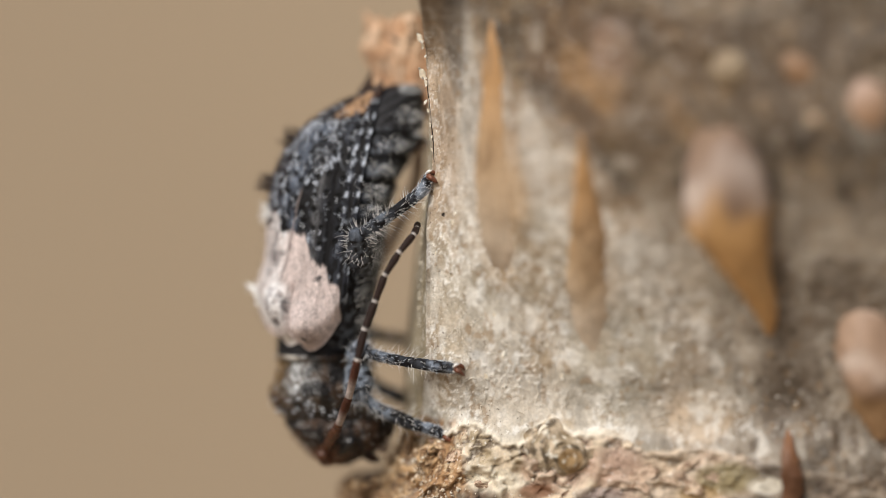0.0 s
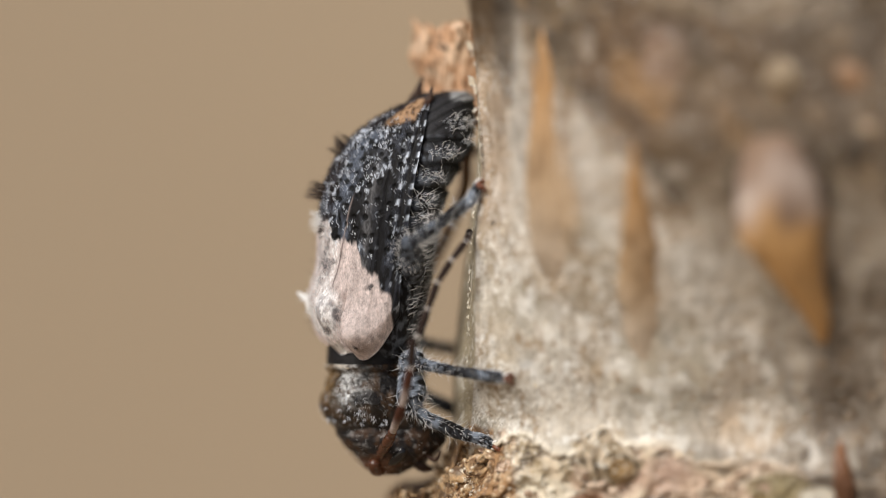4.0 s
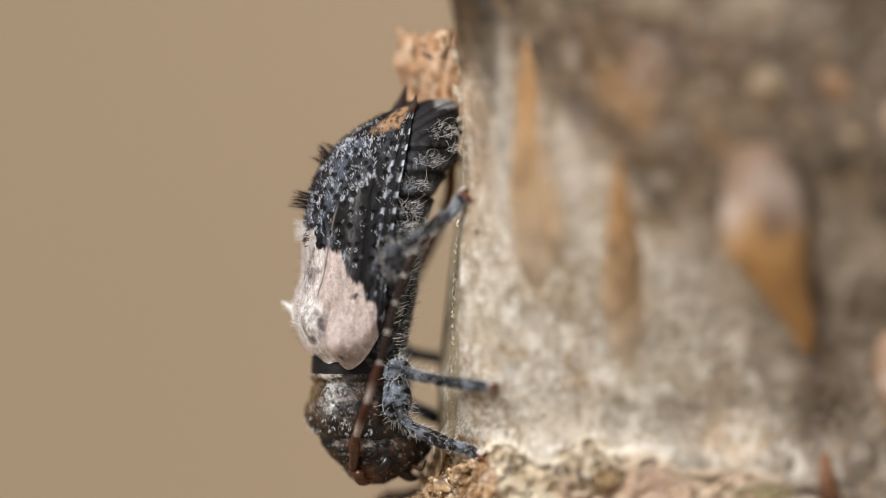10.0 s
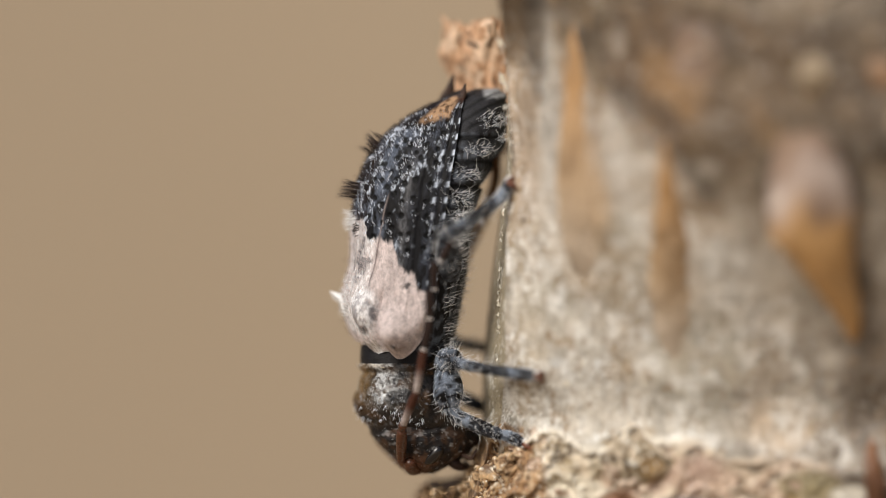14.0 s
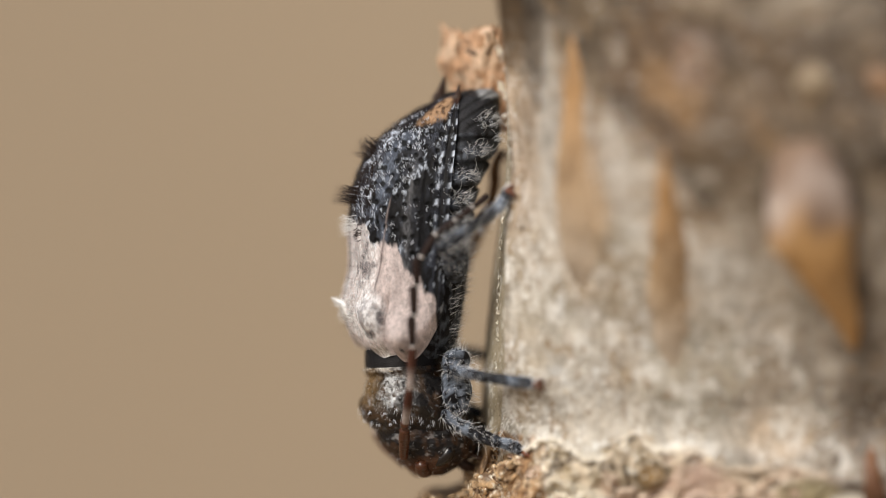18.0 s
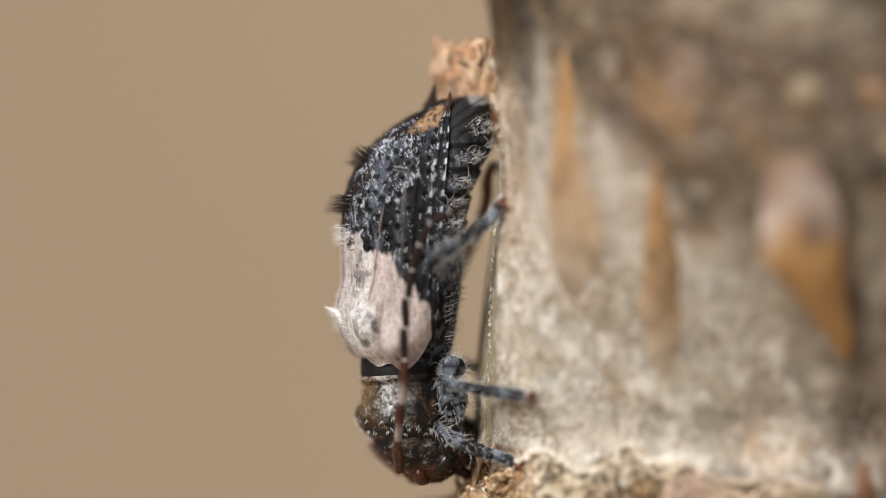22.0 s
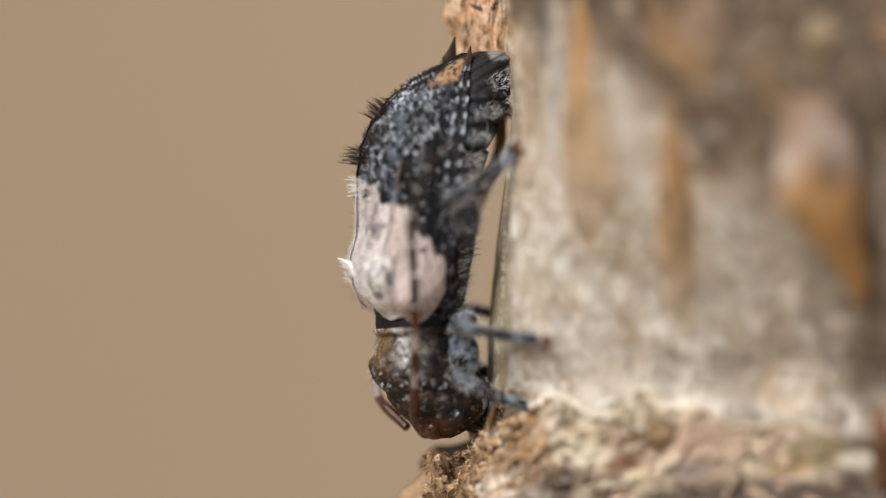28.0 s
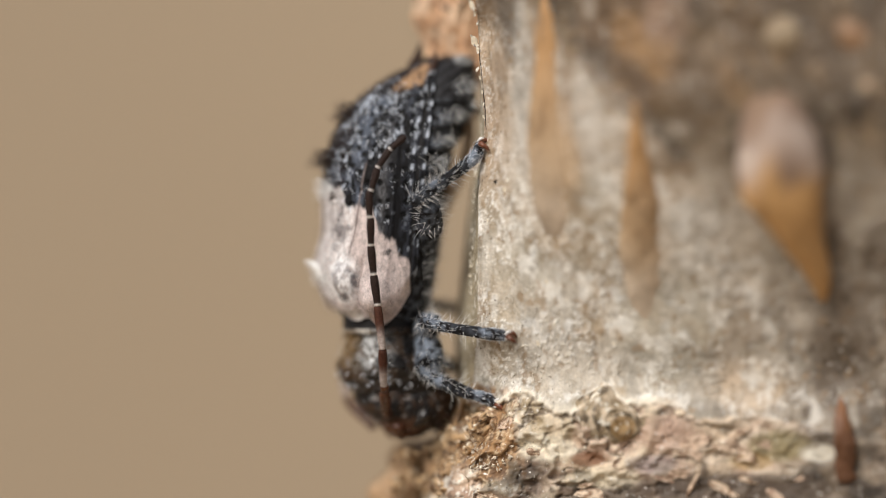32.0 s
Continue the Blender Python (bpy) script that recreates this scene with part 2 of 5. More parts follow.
def build_stem():
    u = np.concatenate([np.linspace(0, 2.0, 100), np.linspace(2.0, 7.2, 190)[1:]])
    zs = np.concatenate([np.linspace(-120, -5, 24)[:-1], np.linspace(-5, 4.8, 520), np.linspace(4.8, 50, 16)[1:]])
    nz, nf, nb = len(zs), len(u), 90
    ex, sx = edge_x(zs), strip_x(zs)
    X, Z = ex[:, None] + u[None], np.repeat(zs[:, None], nf, 1)
    Y = front_y(X, Z)
    back_x, back_y = [], []
    knots = np.arange(12.0)
    q = np.concatenate([np.linspace(0, 7, 30)[1:-1], np.linspace(7, 11, nb - 28 + 1)[:-1]])
    for i in range(nz):
        kx = [X[i, -1], 10, 13, 13.3, 10, 5, 2.2, 0.95, sx[i] + 0.06, sx[i], (sx[i] + ex[i]) / 2 - 0.03, ex[i]]
        ky = [Y[i, -1], -4.4, -1.5, 3, 7, 6.6, 4, 1.9, 0.95, 0.25, -0.45, Y[i, 0]]
        back_x.append(smooth_through(knots, kx, q))
        back_y.append(smooth_through(knots, ky, q))
    V = np.stack([np.concatenate([X, np.array(back_x)], 1), np.concatenate([Y, np.array(back_y)], 1), np.repeat(zs[:, None], nf + nb, 1)], -1)
    near = np.zeros((nz, nf + nb), bool)
    near[:, :nf] = True
    v = V.reshape(-1, 3)
    front = near.reshape(-1).astype(float)
    x, z = v[:, 0].copy(), v[:, 2]
    u_at = x - edge_x(z)
    wood = cloud(v, (2.2, 2.2, 0.9), 4, 1)
    fibre = cloud(v, (16, 16, 2.0), 4, 5)
    fine = cloud(v, (20, 20, 14), 3, 9)
    squig = 1 - np.abs(cloud(v, (11, 11, 7), 3, 17) * 2 - 1)
    ridge = 1 - np.abs(cloud(v, (1.5, 1.5, 2.2), 4, 13) * 2 - 1)
    wrinkle = cloud(v, (5.0, 5.0, 6.5), 5, 23)
    rim = bark_rim(x, z)
    bz = step(0.0, 0.06, rim - z) * step(0.02, 0.12, u_at)
    lip = np.exp(-((rim - z - 0.02) / 0.05) ** 2) * front * step(3.6, 2.7, x)
    cells = step(0.86, 0.97, ridge) * step(0.35, 0.6, cloud(v, 1.1, 3, 14))
    lines = step(0.90, 0.98, 1 - np.abs(cloud(v, (3.2, 3.2, 5.0), 5, 19) * 2 - 1))
    crinkle = step(0.90, 0.97, squig) * step(0.45, 0.6, cloud(v, 1.6, 3, 29))
    relief = 0.07 * (wood - 0.5) + 0.04 * (fibre - 0.5) + 0.018 * (fine - 0.5) + 0.016 * crinkle
    crust = 0.03 + 0.10 * cells + 0.11 * (wrinkle - 0.5) + 0.20 * (cloud(v, 1.8, 3, 20) - 0.5) + 0.045 * (fine - 0.5) - 0.035 * lines
    right = step(4.4, 5.4, x + 0.8 * (wood - 0.5)) * step(0.2, -1.2, z)
    coarse = np.maximum(step(-0.5, 2.0, z) * step(1.2, 3.0, x), 0.45 * right) * (0.30 * (cloud(v, 1.3, 4, 33) - 0.5) + 0.10 * (cloud(v, 6, 3, 35) - 0.5))
    crust = crust * (1 - 0.45 * step(2.2, 3.4, x))
    round_nodule = np.hypot((x - 2.32) / 0.60, (z + 3.06) / 0.56)
    collar = np.exp(-((round_nodule - 1.12 - 0.35 * (wood - 0.5)) / 0.17) ** 2) * step(-2.70, -2.85, z) * front
    relief = relief * (1 - bz) + (crust * (1 - 0.7 * collar) + 0.09 * collar) * bz + coarse + 0.07 * lip
    fade = step(-6, -4.4, z) * step(5.5, 4.4, z)
    v[:, 1] -= relief * front * fade * step(0.0, 0.14, u_at)
    v[:, 0] += (1 - front) * 0.035 * (fine - 0.5) * (np.abs(v[:, 1]) < 1.4) - front * 0.018 * (fine - 0.5) * step(0.16, 0.02, u_at)
    # pigment
    tan, cream, grey, dark = (0.42, 0.335, 0.235), (0.66, 0.60, 0.51), (0.195, 0.14, 0.083), (0.050, 0.034, 0.020)
    pale = step(0.40, 0.60, cloud(v, (2.4, 2.4, 1.2), 5, 61) + 0.14 * step(1.0, -1.8, z) - 0.10 * step(0.6, 0.1, u_at))
    c = blend(tan, cream, pale * 0.9)
    drift = cloud(v, (0.9, 0.9, 0.7), 4, 57)
    c = blend(c, (0.47, 0.43, 0.355), step(0.50, 0.62, drift) * 0.7)
    c = blend(c, (0.50, 0.385, 0.265), step(0.46, 0.36, drift) * 0.7)
    top = step(-0.6, 0.9, z)
    c = blend(c, blend((0.47, 0.345, 0.235), (0.56, 0.50, 0.42), np.exp(-((x - 1.12 + 0.3 * (cloud(v, (1, 1, .6), 3, 62) - .5)) / 0.16) ** 2) + 0.8 * np.exp(-((x - 2.35) / 0.28) ** 2)), top * 0.85)
    c = blend(c, (0.30, 0.23, 0.15), step(0.56, 0.72, cloud(v, (9, 9, 4), 4, 63)) * 0.55)
    c = blend(c, (0.86, 0.84, 0.79), step(0.60, 0.72, cloud(v, (9, 9, 6), 3, 66)) * 0.75 * (1 - 0.75 * top))
    c = blend(c, (0.90, 0.88, 0.83), crinkle * 0.5 * (1 - 0.6 * top))
    for sx_, sz_, wx, wz in ((1.66, 0.35, 0.36, 1.15), (2.86, -0.65, 0.34, 0.90)):
        c = blend(c, blend((0.54, 0.39, 0.245), (0.46, 0.315, 0.185), fibre), np.exp(-((((x - sx_ - 0.13 * (sz_ - z)) / wx) ** 2 + ((z - sz_) / wz) ** 2) ** 2)) * 0.85)
    c = blend(c, blend((0.27, 0.22, 0.165), (0.40, 0.345, 0.285), step(0.42, 0.60, cloud(v, (2.2, 2.2, 1.8), 4, 69))), step(2.9, 4.3, x) * step(-0.5, -1.5, z) * 0.8)
    shade = step(-0.15, 0.75, (x - 2.5) * 0.42 + (z - 1.0) * 0.56 + 1.5 * (cloud(v, 0.9, 4, 71) - 0.5) + 0.9 * step(4.3, 5.6, x + 0.5 * z + 1.2) + 0.9 * step(4.7, 5.5, x) * step(-0.8, -1.6, z))
    mott = step(0.36, 0.66, cloud(v, (1.9, 1.9, 1.4), 5, 75))
    rough_bark = blend(blend(dark, (0.17, 0.135, 0.10), step(0.9, -0.3, z)), blend(grey, (0.48, 0.415, 0.335), step(1.2, -0.1, z)), mott * 0.85)
    rough_bark = blend(rough_bark, (0.46, 0.41, 0.34), step(0.60, 0.72, cloud(v, 3.0, 4, 79)) * step(2.6, 0.5, z) * 0.6)
    c = blend(c, rough_bark, shade * (0.95 - 0.6 * step(0.4, -0.2, z) * step(-1.7, -1.0, z) * step(5.3, 4.8, x)))
    c = blend(c, (0.085, 0.062, 0.04), 0.7 * step(4.6, 5.3, x) * step(2.2, 2.8, z))
    c = blend(c, (0.20, 0.118, 0.055), step(0.46, 0.60, cloud(v, (1.1, 1.1, 0.5), 3, 83)) * step(0.8, 2.4, z) * step(1.0, 1.7, x) * step(5.0, 3.0, x) * 0.9)
    c = blend(c, (0.42, 0.36, 0.27), step(3.0, 3.5, z + 0.5 * (cloud(v, 1.2, 3, 85) - 0.5)) * step(2.0, 3.0, x) * step(5.6, 4.4, x) * 0.6)
    # streaks, stains and painted shadow of the upper stem, by their spots on the plan
    k = 11212.0 / (BACK + v[:, 1])
    plan_x, plan_y = 784 + v[:, 0] * k, 441 - z * k

    def stain_or_shade(c, cx, cy, wx, wy, shade, much, slant=0.0):
        d = ((plan_x - cx - slant * (plan_y - cy)) / wx) ** 2 + ((plan_y - cy) / wy) ** 2
        return blend(c, shade, step(1.5, 0.4, d + 1.1 * (cloud(v, (2.5, 2.5, 1.5), 4, int(cx)) - 0.5)) * much)

    umber, ochre, chalk, rose = (0.105, 0.064, 0.034), (0.33, 0.185, 0.075), (0.56, 0.515, 0.45), (0.43, 0.285, 0.205)
    # shadow streak between edge and first prickle, painted dark grey
    c = stain_or_shade(c, 905, 60, 24, 120, (0.15, 0.125, 0.10), 0.75, 0.05)
    c = stain_or_shade(c, 934, 220, 15, 190, chalk, 0.6, 0.04)
    c = stain_or_shade(c, 1052, 330, 26, 130, chalk, 0.6, 0.15)
    c = stain_or_shade(c, 1125, 110, 90, 170, umber, 0.85, 0.1)
    c = stain_or_shade(c, 1052, 80, 13, 28, (0.50, 0.43, 0.35), 0.6)
    c = stain_or_shade(c, 1128, 145, 34, 50, ochre, 0.7, 0.2)
    c = stain_or_shade(c, 1190, 105, 44, 60, rose, 0.7)
    c = stain_or_shade(c, 1180, 185, 40, 44, ochre, 0.75, 0.3)
    c = stain_or_shade(c, 1250, 230, 60, 90, umber, 0.55)
    c = stain_or_shade(c, 1350, 20, 90, 34, (0.44, 0.36, 0.27), 0.45)
    c = stain_or_shade(c, 1460, 30, 70, 40, (0.40, 0.34, 0.27), 0.4)
    c = stain_or_shade(c, 1310, 230, 26, 50, ochre, 0.5, 0.6)
    c = stain_or_shade(c, 1210, 540, 110, 100, (0.58, 0.52, 0.44), 0.6)
    cream, moss = (0.72, 0.665, 0.575), (0.43, 0.395, 0.315)
    c = stain_or_shade(c, 985, 715, 70, 60, cream, 0.65)
    c = stain_or_shade(c, 1015, 590, 45, 40, cream, 0.5)
    c = stain_or_shade(c, 1115, 735, 80, 36, cream, 0.6)
    c = stain_or_shade(c, 900, 620, 30, 90, (0.50, 0.42, 0.31), 0.5)
    c = stain_or_shade(c, 1190, 660, 90, 100, moss, 0.5)
    c = stain_or_shade(c, 1060, 480, 60, 90, moss, 0.4)
    c = stain_or_shade(c, 1345, 765, 75, 50, (0.66, 0.51, 0.36), 0.6)
    c = stain_or_shade(c, 1400, 720, 60, 40, cream, 0.4)
    c = stain_or_shade(c, 1500, 690, 60, 120, (0.15, 0.115, 0.085), 0.6, -0.2)
    c = stain_or_shade(c, 1400, 140, 240, 130, (0.13, 0.086, 0.050), 0.5)
    c = c * np.array([0.965, 0.972, 0.98])
    # blotches, threads and specks over them
    c = blend(c, c * 0.62, step(0.52, 0.66, cloud(v, (3.4, 3.4, 2.4), 4, 64)) * 0.6)
    c = blend(c, (0.84, 0.81, 0.745), step(0.58, 0.70, cloud(v, (5, 5, 3.6), 4, 67)) * (0.6 - 0.42 * step(0.2, 1.2, z)) * (1 - 0.8 * shade))
    c = blend(c, (0.90, 0.88, 0.83), crinkle * 0.6 * (1 - 0.7 * top) * (1 - 0.8 * shade))
    c = blend(c, (0.30, 0.20, 0.11), step(0.63, 0.72, cloud(v, (11, 11, 8), 3, 68)) * 0.6)
    c = blend(c, (0.10, 0.07, 0.045), step(0.60, 0.70, cloud(v, (8, 8, 6), 3, 65)) * right * 0.8)
    plate = blend((0.60, 0.45, 0.335), (0.36, 0.235, 0.165), step(0.42, 0.66, cloud(v, (2.4, 2.4, 3.6), 5, 86)))
    plate = blend(plate, (0.40, 0.315, 0.20), step(0.60, 0.68, cloud(v, 1.3, 3, 88)))
    plate = blend(plate, (0.78, 0.66, 0.50), step(0.50, 0.64, cloud(v, (4.5, 4.5, 7), 4, 91)) * 0.9)
    brown = blend(plate, (0.84, 0.75, 0.59), np.maximum(np.maximum(cells * 0.4, lip), step(0.60, 0.72, cloud(v, (1.2, 1.2, 1.6), 4, 89)) * 0.8) * 0.9)
    brown = blend(brown, (0.62, 0.49, 0.39), step(2.2, 3.2, x) * 0.45)
    brown = blend(brown, (0.085, 0.055, 0.035), np.maximum(lines * 0.8 * (1 - 0.6 * step(2.2, 3.2, x)), step(0.68, 0.78, cloud(v, (7, 7, 9), 3, 93)) * 0.8))
    # shadow over the lowest crust, painted into its colour
    brown = blend(brown, (0.09, 0.062, 0.042), step(-3.62, -3.95, z + 0.7 * (cloud(v, 1.5, 3, 95) - 0.5)) * step(0.8, 1.6, x) * (1 - 0.7 * cells) * 0.9)
    worn = blend((0.06, 0.045, 0.033), (0.24, 0.19, 0.14), step(0.40, 0.62, cloud(v, (5, 5, 4), 4, 98)))
    brown = blend(brown, worn, step(4.5, 5.4, x) * 0.9)
    c = blend(c, brown, bz)
    c = blend(c, (0.86, 0.81, 0.71), bz * step(0.58, 0.66, cloud(v, (15, 15, 13), 2, 99)) * step(1.6, 0.9, x) * 0.7)
    c = blend(c, blend((0.78, 0.68, 0.52), (0.66, 0.52, 0.36), fine), collar * bz * 0.9)
    # the loose bark: pink, olive and cream plates, with dark shadows painted among them
    loose = c
    loose = stain_or_shade(loose, 1183, 850, 62, 34, (0.46, 0.30, 0.225), 0.65)
    loose = stain_or_shade(loose, 1388, 872, 56, 30, (0.27, 0.225, 0.105), 0.75)
    loose = stain_or_shade(loose, 965, 878, 62, 22, (0.84, 0.77, 0.62), 0.7)
    loose = stain_or_shade(loose, 1459, 885, 34, 16, (0.85, 0.80, 0.68), 0.75)
    loose = stain_or_shade(loose, 1050, 896, 34, 13, (0.17, 0.07, 0.028), 0.85)
    loose = stain_or_shade(loose, 1280, 838, 44, 22, (0.60, 0.47, 0.34), 0.6)
    loose = stain_or_shade(loose, 1070, 932, 64, 18, (0.82, 0.72, 0.54), 0.7)
    loose = stain_or_shade(loose, 1160, 905, 46, 18, (0.20, 0.16, 0.17), 0.65)
    # shadows at the left and along the crust's foot, painted near black
    loose = stain_or_shade(loose, 930, 915, 56, 26, (0.07, 0.045, 0.03), 0.75)
    loose = stain_or_shade(loose, 1310, 945, 210, 24, (0.075, 0.052, 0.036), 0.8)
    loose = stain_or_shade(loose, 1335, 900, 40, 16, (0.44, 0.285, 0.10), 0.6)
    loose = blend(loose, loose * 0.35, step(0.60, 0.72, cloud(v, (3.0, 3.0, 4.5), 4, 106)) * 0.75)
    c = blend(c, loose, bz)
    frass = front * step(1.2, 0.75, np.hypot((x - 0.62) / 0.50, (z + 3.25) / 0.62) + 1.2 * (cloud(v, 5, 3, 100) - 0.5))
    c = blend(c, blend(blend((0.40, 0.23, 0.105), (0.16, 0.085, 0.04), step(0.42, 0.60, cloud(v, (13, 13, 5), 4, 101))), (0.62, 0.46, 0.29), step(0.60, 0.70, cloud(v, (16, 16, 8), 3, 103))), frass * 0.95)
    c = blend(c, (0.82, 0.75, 0.62), lip * 0.85)
    # thin broken shadow line below the torn rim, painted in dark brown
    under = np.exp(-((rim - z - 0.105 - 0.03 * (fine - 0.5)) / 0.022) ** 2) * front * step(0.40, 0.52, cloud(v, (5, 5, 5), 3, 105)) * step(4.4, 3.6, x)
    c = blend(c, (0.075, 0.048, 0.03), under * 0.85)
    side = blend((0.36, 0.30, 0.205), (0.48, 0.41, 0.29), fibre)
    side = blend(side, (0.74, 0.70, 0.60), step(0.58, 0.70, cloud(v, (9, 9, 7), 3, 97)) * step(0.25, -0.6, v[:, 1]))
    rotten = step(-2.62, -2.85, z + 0.25 * (wood - 0.5)) * step(-4.3, -4.0, z) * step(1.6, 0.9, v[:, 1])
    side = blend(side, blend((0.36, 0.22, 0.11), (0.13, 0.075, 0.04), step(0.42, 0.60, cloud(v, (13, 13, 6), 4, 101))), rotten * 0.95)
    c = blend(side, c, front)
    rings = nf + nb
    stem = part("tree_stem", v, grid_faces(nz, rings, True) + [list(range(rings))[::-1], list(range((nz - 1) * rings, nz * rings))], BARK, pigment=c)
    return tagged(stem, "pale grey-brown prickly woody stem with a peeling bark wound", "stem", kind="structure")


def at_front(px, py, lift=0.0):
    """A place on the stem's front from its spot on the plan."""
    y = -1.0
    for _ in range(12):
        p = spot(px, py, y)
        y = float(front_y(p[0], p[2])) - lift
    return spot(px, py, y)


def prickle(spine, radii, stem, name, label, tint_top, tint_tip, seed, flat=0.8, rings=40, rough=0.35, pale=None, turn=(0.15, 0.6)):
    """A raised woody prickle or knob along a spine of places on the stem."""
    v, f, s = tube(spine, radii, 36, 1.0, rings)
    mid = np.stack([np.interp(s, np.linspace(0, 1, len(spine)), np.asarray(spine)[:, k]) for k in range(3)], 1)
    v[:, 1] = mid[:, 1] + (v[:, 1] - mid[:, 1]) * flat
    big = max(radii)
    v = v + (v - mid) * rough * 2 * (cloud(v, (1.1 / big, 1.1 / big, 0.8 / big), 4, seed) - 0.5)[:, None] + 0.03 * (cloud(v, 9, 3, seed + 1) - 0.5)[:, None]
    n = cloud(v, (4, 4, 1.0), 4, seed + 3)
    c = blend(tint_top, tint_tip, step(turn[0], turn[1], s + 0.3 * (n - 0.5)))
    c = blend(c, (0.20, 0.115, 0.055), step(0.56, 0.72, cloud(v, (7, 7, 1.6), 4, seed + 5)) * 0.6 * step(0.75, 0.45, s))
    if pale is None:
        c = blend(c, (0.54, 0.44, 0.335), step(0.52, 0.90, s + 0.2 * (n - 0.5)) * (flat < 0.35))
    else:
        c = blend(c, (0.64, 0.53, 0.455), np.exp(-((s - pale + 0.05 * np.sin(v[:, 0] * 7) + 0.10 * (n - 0.5)) / 0.06) ** 2) * (0.3 + 0.5 * step(0.35, 0.55, cloud(v, (2.2, 2.2, 1.2), 3, seed + 7))))
        c = blend(c, (0.80, 0.70, 0.62), step(0.58, 0.70, cloud(v, (1.6, 1.6, 1.2), 3, seed + 9)) * step(pale + 0.10, pale - 0.05, s) * 0.2)
    return part(name, v, f, PRICKLE, stem, label, c)


def build_prickles(stem):
    orange, faded = (0.46, 0.265, 0.115), (0.47, 0.33, 0.20)
    P = lambda pts: [at_front(a, b, l) for a, b, l in pts]
    prickle(P([(972, 55, .0), (976, 120, .05), (980, 210, .02), (986, 290, -.06), (994, 370, -.10), (1002, 440, -.135), (1010, 520, -.24)]), [.04, .14, .24, .32, .37, .34, .14], stem, "prickle", "long flat ochre prickle scar", orange, faded, 201, 0.3)
    prickle(P([(1133, 255, .03), (1134, 320, .07), (1139, 385, .03), (1144, 450, -.05), (1150, 520, -.085), (1156, 585, -.10), (1162, 645, -.115)]), [.03, .10, .18, .30, .36, .34, .18], stem, "prickle", "long flat ochre prickle scar", orange, faded, 205, 0.3)
    prickle(P([(1384, 246, -.30), (1385, 300, -.02), (1388, 352, .22), (1394, 405, .34), (1412, 455, .38), (1440, 515, .40), (1462, 570, .36), (1468, 610, .26)]), [.34, .50, .58, .56, .42, .27, .17, .06], stem, "knob", "blunt pinkish knob ending in an ochre prickle", (0.25, 0.165, 0.115), (0.54, 0.31, 0.125), 209, 0.5, rough=.22, pale=.24, turn=(.26, .40))
    prickle(P([(1632, 560, -.25), (1640, 610, .0), (1648, 665, .15), (1656, 720, .2), (1668, 800, .15)]), [.26, .44, .52, .40, .12], stem, "knob", "blunt pinkish knob ending in an ochre prickle", (0.36, 0.24, 0.165), (0.30, 0.18, 0.09), 213, 0.5, rough=.32, pale=.42, turn=(.50, .70))
    prickle(P([(1392, 105, -.1), (1396, 140, .02), (1398, 178, -.1)]), [.14, .26, .14], stem, "knob", "small cream bark wart", (0.38, 0.30, 0.20), (0.34, 0.26, 0.17), 217, 0.6)
    prickle(P([(1508, 112, -.14), (1524, 142, -.04), (1536, 170, -.14)]), [.14, .22, .14], stem, "knob", "dull pinkish bark wart", (0.30, 0.19, 0.12), (0.26, 0.15, 0.08), 221, 0.5)
    prickle(P([(1516, 176, -.14), (1525, 188, -.06), (1534, 202, -.14)]), [.08, .12, .08], stem, "knob", "ochre-brown bark wart", (0.36, 0.19, 0.075), (0.30, 0.16, 0.07), 223, 0.5)
    prickle(P([(1466, 205, -.12), (1474, 222, -.03), (1480, 242, -.12)]), [.11, .17, .11], stem, "knob", "small cream bark wart", (0.42, 0.37, 0.30), (0.38, 0.32, 0.25), 222, 0.55)
    prickle(P([(1546, 208, -.12), (1552, 226, -.03), (1557, 248, -.12)]), [.11, .17, .11], stem, "knob", "small cream bark wart", (0.46, 0.34, 0.23), (0.40, 0.29, 0.19), 224, 0.55)
    prickle(P([(1640, 165, -.14), (1650, 205, .0), (1662, 250, -.14)]), [.18, .28, .18], stem, "knob", "dull pinkish bark wart", (0.44, 0.31, 0.24), (0.36, 0.22, 0.13), 226, 0.5)
    prickle(P([(1190, 60, -.22), (1210, 130, -.12), (1225, 200, -.22)]), [.18, .26, .16], stem, "knob", "dull pinkish bark wart", (0.36, 0.23, 0.15), (0.24, 0.13, 0.065), 225, 0.4)
    prickle(P([(1130, 150, -.18), (1165, 175, -.12), (1215, 235, -.2)]), [.12, .18, .12], stem, "knob", "ochre-brown bark wart", (0.30, 0.16, 0.06), (0.24, 0.13, 0.06), 227, 0.4)
    prickle(P([(1500, 780, -.02), (1503, 830, .12), (1508, 930, .05)]), [.02, .13, .16], stem, "bark_sliver", "upright orange-brown bark sliver", (0.22, 0.095, 0.038), (0.13, 0.06, 0.03), 229, 0.4, rough=.75)
    # ringed nodule in the bark below the wound
    n, m = 46, 60
    r, a = np.meshgrid(np.linspace(0, 1, n), np.linspace(0, 2 * np.pi, m, endpoint=False), indexing="ij")
    cx, cy = 1082, 826
    wob = 1 + 0.15 * np.sin(a * 2 + 1) + 0.10 * np.sin(a * 3 + 2) + 0.45 * np.exp(-((a - 4.75) / 0.35) ** 2)
    pts = np.array([at_front(cx + R * 58 * W * np.cos(A), cy + R * 50 * W * np.sin(A)) for R, A, W in zip(r.ravel(), a.ravel(), wob.ravel())])
    d = r.ravel()
    off = np.hypot(pts[:, 0] - spot(1104, 0)[0], pts[:, 2] - spot(0, 832)[2])
    ring = np.cos(off * 40 + 15 * cloud(pts, 2.2, 3, 231)) * 0.6
